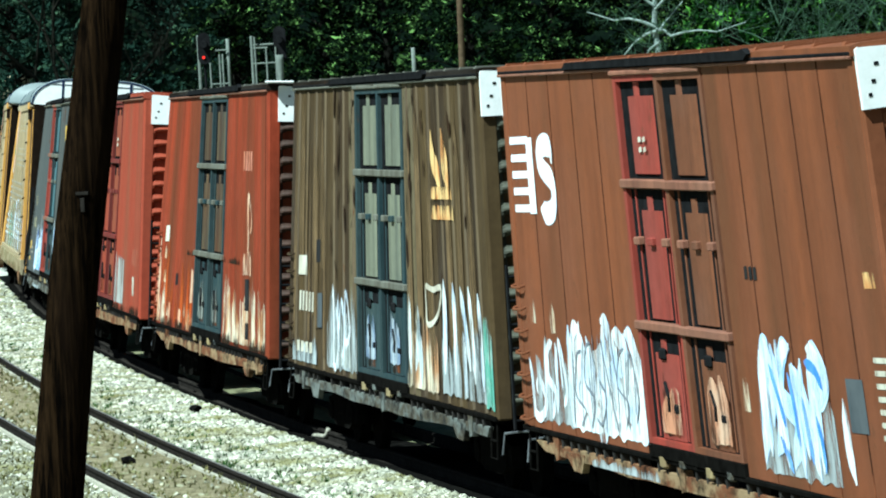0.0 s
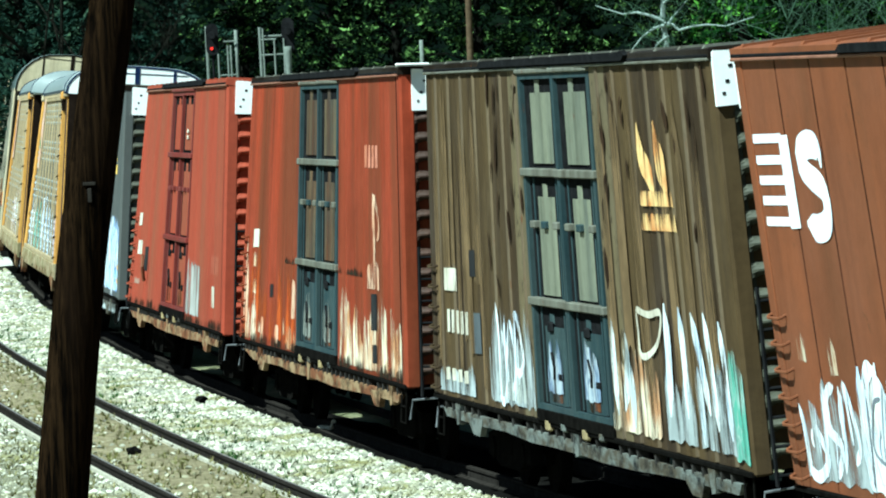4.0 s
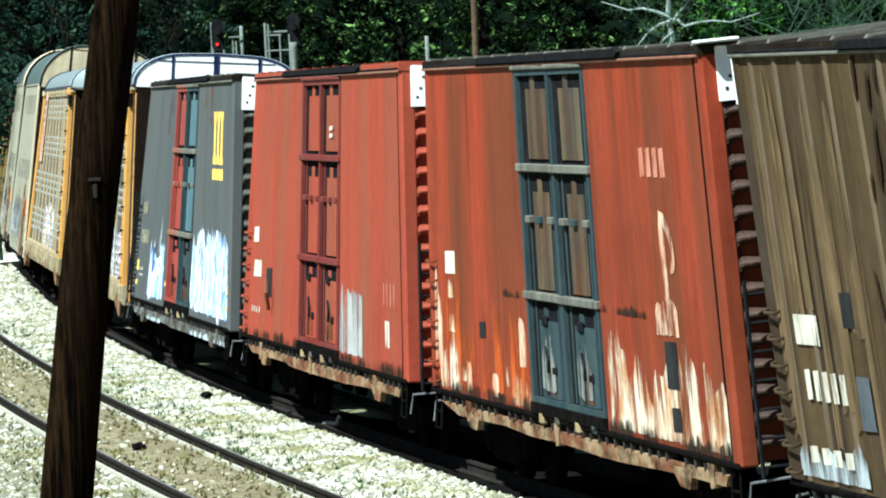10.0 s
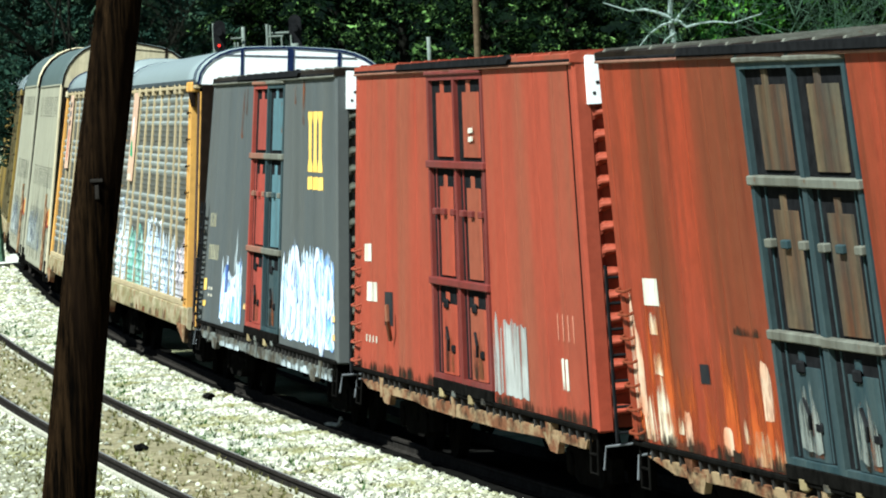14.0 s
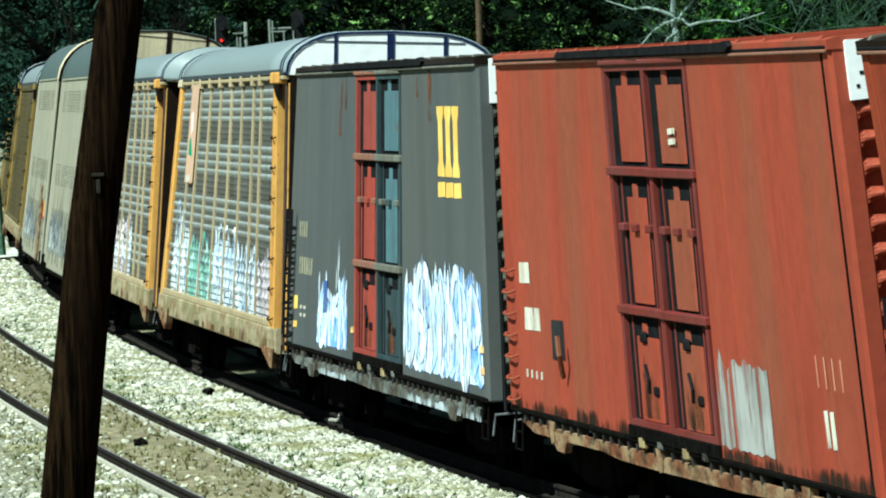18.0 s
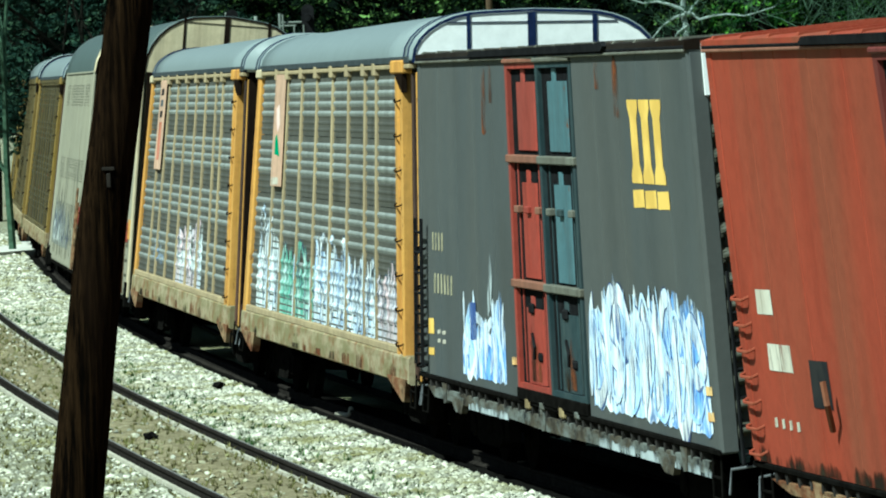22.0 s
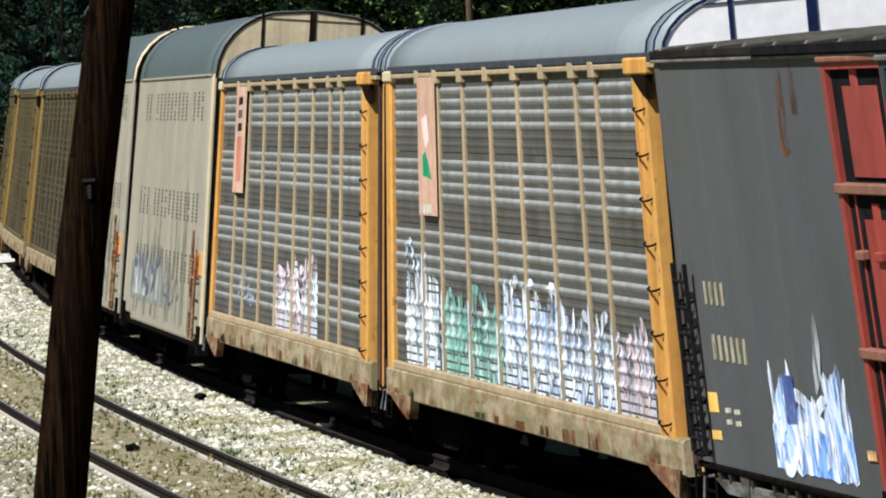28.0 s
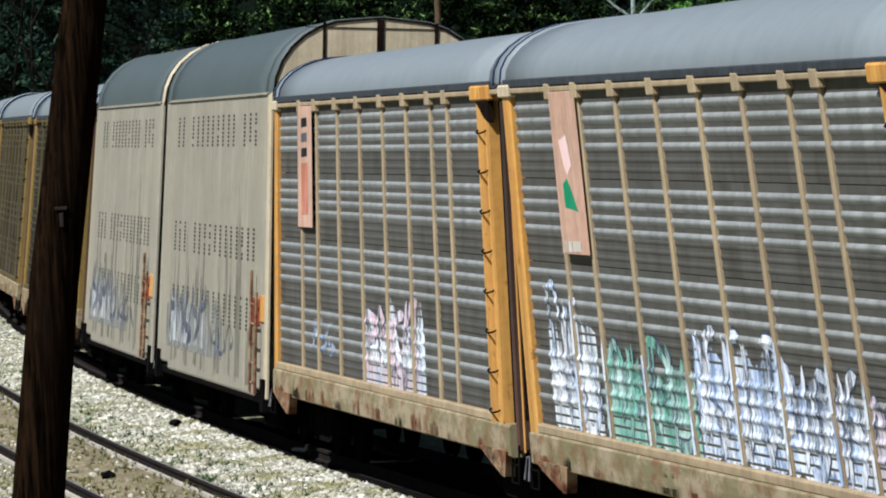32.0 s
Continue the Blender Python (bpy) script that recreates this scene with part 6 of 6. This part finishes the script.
def signal(x, y, label, mast_top, head_x, head_z0, head_z1, uprights, rails, lens_z=None):
    """A mast signal: mast, hooded head on a bracket, and its railed platform; heights above the rails."""
    sig = thing("railway_signal", label, "signal", "signals beyond the train", m=Matrix.Translation((x, y, 0)))
    part("mast", Shape().tube([(0, 0, 0.1), (0, 0, mast_top)], 0.04, 8), M["mast"], sig, twist=0.0)
    zc, hh, hw = (head_z0 + head_z1) / 2, (head_z1 - head_z0) / 2, 0.16
    oval = [(head_x + hw * math.cos(t), zc + (hh - hw) * (1 if math.sin(t) > 0 else -1) + hw * math.sin(t)) for t in (2 * math.pi * (k + 0.5) / 20 for k in range(20))]
    head = part("signal_head", Shape().extrude(oval, -0.08, -0.05, "y"), M["black"], sig, "black oval signal head", twist=0.0)
    part("hood", Shape().tube([(head_x, -0.3, zc + 0.1), (head_x, -0.05, zc + 0.12)], 0.09, 10), M["black"], head, twist=0.0)
    part("bracket", Shape().tube([(0, 0, zc), (head_x, 0, zc)], 0.03, 6), M["mast"], sig, twist=0.0)
    part("head_mast", Shape().tube([(head_x, 0.03, 0.1), (head_x, 0.03, head_z1 - 0.1)], 0.035, 6), M["black"], sig, twist=0.0)
    for dx, z0, z1 in uprights:
        part("upright", Shape().tube([(dx, -0.1, z0), (dx, -0.1, z1)], 0.026, 6), M["mast"], sig, twist=0.0)
    for a, b, z in rails:
        part("platform_rail", Shape().tube([(a, -0.1, z), (b, -0.1, z)], 0.022, 6), M["mast"], sig, twist=0.0)
    if lens_z:
        part("lens", Shape().disc((head_x - 0.02, -0.12, lens_z), 0.038, 0.03, 12), LAMP, head, "small red lit lens", twist=0.0)


signal(-5.72, 150.0, "slim grey mast signal showing a red light", 6.86, 0.14, 6.12, 6.92, ((0.28, 4.4, 6.15), (0.52, 5.2, 6.35), (0.60, 5.2, 6.35)), ((0.42, 0.74, 6.45), (0.28, 0.74, 5.6)), 6.29)
signal(-4.37, 150.0, "grey double-pole mast signal with a railed platform", 6.77, 0.71, 6.08, 6.98, ((0.08, 4.2, 6.74), (0.36, 4.8, 6.46), (0.60, 4.8, 6.46)), ((0.0, 0.62, 6.06), (0.0, 0.40, 6.45)))
leaning_post("signal_bell", (-3.68, 149.9, 5.2), (-3.68, 149.9, 6.25), 0.06, 0.10, M["mast"], "small pale round signal fitting on its post", "signal", 10)


# ---- trees ----
def leaf_cloud(sh, centre, radii, count, size, rng):
    """Small bent leaf sprays thrown over the shell of a lumpy bough."""
    cx, cy, cz = centre
    for _ in range(count):
        u, t = rng.uniform(-1, 1), rng.uniform(0, 6.283)
        k = math.sqrt(1 - u * u)
        r = rng.uniform(0.55, 1.08)
        p = Vector((cx + radii[0] * r * k * math.cos(t), cy + radii[1] * r * k * math.sin(t), cz + radii[2] * r * u))
        a = Vector((rng.uniform(-1, 1), rng.uniform(-1, 1), rng.uniform(-0.6, 0.9))).normalized()
        b = a.cross(Vector((rng.uniform(-1, 1), rng.uniform(-1, 1), rng.uniform(-1, 1)))).normalized()
        s = size * rng.uniform(0.5, 1.3)
        sh.add([p - a * s * 0.7, p + b * s * 0.24, p + a * s * 0.8, p - b * s * 0.24 + Vector((0, 0, -0.2 * s))], [(0, 1, 2), (0, 2, 3)])


def evergreen(x, y, height, width, seed, leafmat, label, low=3.4, leaves=85):
    """A dense broad evergreen: trunk, limbs, and boughs of small leaves with gaps."""
    rng = random.Random(seed)
    z0 = ground_z(y) - 0.4
    tree = thing("tree", label, "tree", "evergreen belt beyond the railway", m=Matrix.Translation((x, y, z0)))
    limbs = Shape().tube([(0, 0, 0), (0.05, 0.02, height * 0.5), (0, 0, height * 0.92)], [0.24, 0.16, 0.05], 8)
    crown = Shape()
    n = int(height * 7)
    for i in range(n):
        f = (i + rng.random()) / n
        z = low + (height - low) * f
        reach = width * (1.0 - 0.75 * f ** 1.6) * rng.uniform(0.35, 1.05)
        a = i * 2.4 + rng.uniform(-0.5, 0.5)
        tip = Vector((reach * math.cos(a), reach * math.sin(a), z))
        limbs.tube([(0, 0, z - 0.35), tip * 0.5 + Vector((0, 0, z * 0.5)), tip], [0.05, 0.03, 0.012], 4)
        leaf_cloud(crown, tip, (rng.uniform(0.35, 0.75), rng.uniform(0.35, 0.75), rng.uniform(0.18, 0.38)), leaves, 0.17, rng)
    part("trunk", limbs, M["dark_bark"], tree, twist=0.0)
    me = bpy.data.meshes.new("crown")
    me.from_pydata(crown.v, [], crown.f)
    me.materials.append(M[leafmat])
    part("crown", me, None, tree)


def bare_tree(x, y, height, seed, mat, label, spread=0.5, r=0.13, depth=6, up=0.35):
    """A leafless tree: forking, thinning limbs down to twigs."""
    rng = random.Random(seed)
    z0 = ground_z(y) - 0.4
    tree = thing("bare_tree", label, "tree", m=Matrix.Translation((x, y, z0)))
    trunk, twigs = Shape(), Shape()

    def grow(p, d, length, rad, level):
        bend = Vector((rng.uniform(-1, 1), rng.uniform(-1, 1), rng.uniform(-0.2, 0.6))) * 0.18
        mid = p + (d + bend) * length * 0.5
        end = mid + (d - bend * 0.4).normalized() * length * 0.5
        (trunk if level < 2 else twigs).tube([p, mid, end], [rad, rad * 0.85, rad * 0.68], 6 if level < 3 else 4)
        if level >= depth:
            return
        for _ in range(3 if level > 0 else 4):
            w = Vector((rng.uniform(-1, 1), rng.uniform(-1, 1), rng.uniform(-0.5, 0.8)))
            grow(end if rng.random() < 0.7 else mid, (d * (1 - spread) + w * spread + Vector((0, 0, up * 0.3))).normalized(), length * rng.uniform(0.55, 0.8), rad * 0.58, level + 1)
    grow(Vector((0, 0, 0)), Vector((0, 0, 1)), height * 0.42, r, 0)
    part("trunk", trunk, M[mat], tree, twist=0.0)
    part("crown", twigs, M["bark" if mat == "pale_bark" else mat], tree, twist=0.0)


_rng = random.Random(77)
for i in range(11):
    evergreen(-12.5 + i * 2.35 + _rng.uniform(-0.5, 0.5), 176 + _rng.uniform(-4, 8), _rng.uniform(9.5, 13.0), _rng.uniform(1.9, 2.6), 100 + i, "leaf_haze" if i < 3 else "leaf_dark", "tree beyond the bend, its leaves tinted with blue-green haze" if i < 3 else "dense dark evergreen tree behind the train", 3.4, 130)
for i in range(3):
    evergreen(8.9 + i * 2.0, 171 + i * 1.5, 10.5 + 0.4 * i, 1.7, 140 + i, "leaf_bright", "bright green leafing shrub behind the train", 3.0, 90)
def pale_tree(x, y):
    """A pale slender tree with a few long crooked limbs and fine twigs."""
    rng = random.Random(31)
    z0 = ground_z(y) - 0.4
    tree = thing("bare_tree", "pale bare-branched tree before the evergreens", "tree", m=Matrix.Translation((x, y, z0)))
    part("trunk", Shape().tube([(0.15, 0, 0), (0.05, 0, 3.0), (0.02, 0, 6.0 - z0), (-0.03, 0.05, 6.7 - z0), (0.02, 0, 7.4 - z0), (0.1, 0.1, 9.5 - z0)], [0.11, 0.09, 0.085, 0.075, 0.065, 0.03], 8), M["pale_bark"], tree, twist=0.0)
    limbs = ([(0, 6.62), (-0.35, 6.78), (-0.75, 6.90), (-1.15, 6.87), (-1.9, 7.15)], [(0, 6.5), (-0.3, 6.42), (-0.63, 6.21), (-1.0, 5.8)], [(0, 6.55), (0.22, 6.5), (0.40, 6.34), (0.80, 6.43), (1.2, 6.45), (1.68, 6.38), (2.5, 6.6)],
             [(0.1, 6.5), (0.25, 6.72), (0.36, 6.83), (0.8, 7.3)], [(0, 7.2), (-0.5, 7.6), (-1.2, 8.3)], [(0, 7.1), (0.6, 7.7), (1.3, 8.0)], [(0.1, 6.2), (-0.2, 6.0), (-0.5, 5.6)])
    for k, line in enumerate(limbs):
        pts = [Vector((a, -0.1 - 0.08 * i * (k % 3 - 1), b - z0)) for i, (a, b) in enumerate(line)]
        limb = part("limb", Shape().tube(pts, [0.05 - 0.036 * i / (len(pts) - 1) for i in range(len(pts))], 6), M["pale_bark"], tree, twist=0.0)
        twigs = Shape()
        for _ in range(26):
            i = rng.randrange(len(pts) - 1)
            p = pts[i].lerp(pts[i + 1], rng.random())
            d = Vector((rng.uniform(-1, 1), rng.uniform(-0.6, 0.6), rng.uniform(-0.6, 1.0)))
            q = p + d * rng.uniform(0.15, 0.5)
            twigs.tube([p, p.lerp(q, 0.5) + Vector((0, 0, rng.uniform(-0.06, 0.06))), q, q + Vector((d.x * 0.2, 0, rng.uniform(-0.1, 0.2)))], [0.013, 0.010, 0.007, 0.004], 4)
        tagged(part("twig_spray", twigs, M["bark"], limb, "fine grey twigs", twist=0.0), "fine grey twigs", kind="stuff")


pale_tree(6.5, 166)
for i, (x, y) in enumerate(((10.2, 162), (12.4, 164), (8.3, 165))):
    bare_tree(x, y, 9.5, 20 + i, "bark", "thin grey leafless tree", 0.66, 0.05, 5)
for i, (x, y) in enumerate(((-13.6, 186), (-11.9, 176), (-15.0, 192), (-10.2, 172), (-12.9, 170))):
    bare_tree(x, y, 11.5, 40 + i, "bark" if i in (1, 4) else "dark_bark", "grey leafless tree at the bend", 0.55, 0.12)

# wooded slope that closes the view behind the trees, near-black with painted shade
sh = Shape()
_v = []
for i in range(61):
    for j in range(9):
        x = -150 + i * 5
        _v.append((x, 206 + j * 7 + 3 * noise.noise(Vector((x * 0.2, j, 0))), -1.0 + j * 4.6 + 2.2 * noise.noise(Vector((x * 0.3, j * 0.8, 5)))))
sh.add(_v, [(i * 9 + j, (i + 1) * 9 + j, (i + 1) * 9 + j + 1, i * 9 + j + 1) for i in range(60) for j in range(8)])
tagged(new("backdrop_hill", sh.mesh("backdrop_hill", M["woods"])), "wooded slope painted dark for the shade behind the tree belt", "hill", kind="structure")

# raised concrete slab beside the bend
sh = Shape().extrude([(-16.6, 184.0), (-12.75, 179.0), (-12.2, 168.5), (-15.2, 161.0)], 0.25, 0.66, "z")
tagged(new("pavement", sh.mesh("pavement", M["concrete"])), "pale concrete slab beside the track", "pavement", kind="structure")

# stony bank behind the bend, with a shed on it
sh = Shape()
_v = []
for i in range(17):
    for j in range(9):
        x, y = -34 + i * 1.22, 187 + j * 5
        _v.append((x, y, 0.45 + 0.125 * (y - 187) + 0.35 * noise.noise(Vector((x * 0.5, y * 0.3, 2)))))
sh.add(_v, [(i * 9 + j, (i + 1) * 9 + j, (i + 1) * 9 + j + 1, i * 9 + j + 1) for i in range(16) for j in range(8)])
tagged(new("bank", sh.mesh("bank", M["ballast_bed"])), "pale stony bank behind the bend", "bank", kind="structure")
shed = thing("shed", "dark weathered trackside shed with a pale roof", "shed", m=Matrix.Translation((-19.2, 228.0, 4.4)))
part("wall", Shape().soft_box(-2.9, 2.7, -1.6, 1.6, -0.6, 1.55, 0.03), M["end_dark"], shed, twist=0.0)
part("roof", Shape().extrude([(-2.0, 1.5), (-2.0, 1.58), (0.0, 2.25), (2.0, 1.58), (2.0, 1.5), (0.0, 2.15)], -3.2, 3.0), M["rackroof"], shed, twist=0.0)
part("door", Shape().soft_box(1.4, 2.3, -1.66, -1.58, -0.4, 1.1, 0.02), M["door_rust"], shed, twist=0.0)
part("window", Shape().soft_box(-0.6, 0.4, -1.65, -1.58, 0.3, 1.0, 0.02), M["mark_gold"], shed, twist=0.0)

# clods lying by the near track
def clod(x, y, r, seed, label):
    rng = random.Random(seed)
    bm = bmesh.new()
    bmesh.ops.create_icosphere(bm, subdivisions=2, radius=r)
    for v in bm.verts:
        v.co *= 0.75 + 0.5 * noise.noise(v.co * 9 + Vector((seed, 0, 0))) + rng.uniform(-0.05, 0.05)
        v.co.z *= 0.6
    me = bpy.data.meshes.new("clod")
    bm.to_mesh(me)
    bm.free()
    me.materials.append(M["oily_shade_bed"])
    ob = tagged(new("clod", me), label, "clod")
    ob.location = (x, y, ground_z(y) - 0.06)


clod(-4.37, 80.8, 0.13, 3, "dark lump of earth between the rails")
clod(-3.94, 93.3, 0.12, 4, "dark lump lying on the ballast")
# added tube in place of an unidentified pale curved patch beside the rail
_sh = Shape().tube([(-1.95, 86.3, -0.10), (-1.85, 85.9, -0.085), (-1.76, 85.35, -0.07), (-1.71, 84.95, -0.02), (-1.70, 84.84, 0.05)], [0.03, 0.035, 0.035, 0.04, 0.035], 8)
tagged(new("hose", _sh.mesh("hose", M["pale_foot"], 0.0, True)), "unidentified pale bent strip at the edge of the ballast", "hose")


# ---- what moves: the train rolls along the line and slows gently ----
def train_at(t):
    u = t - 16.0
    return 20.860 + 2.9494 * u - 0.004611 * u * u


def car_pose(mid, t):
    s = mid + train_at(t)
    p = on_track(s)
    return pose(p.x, p.y, p.z, math.degrees(cant(s)), math.degrees(-math.atan(GRADE)), math.degrees(heading(s)) - 90)


def motions():
    for ob, mid in TRAIN:
        walk(ob, [(t, car_pose(mid, t)) for t in range(0, 33)])


motions()
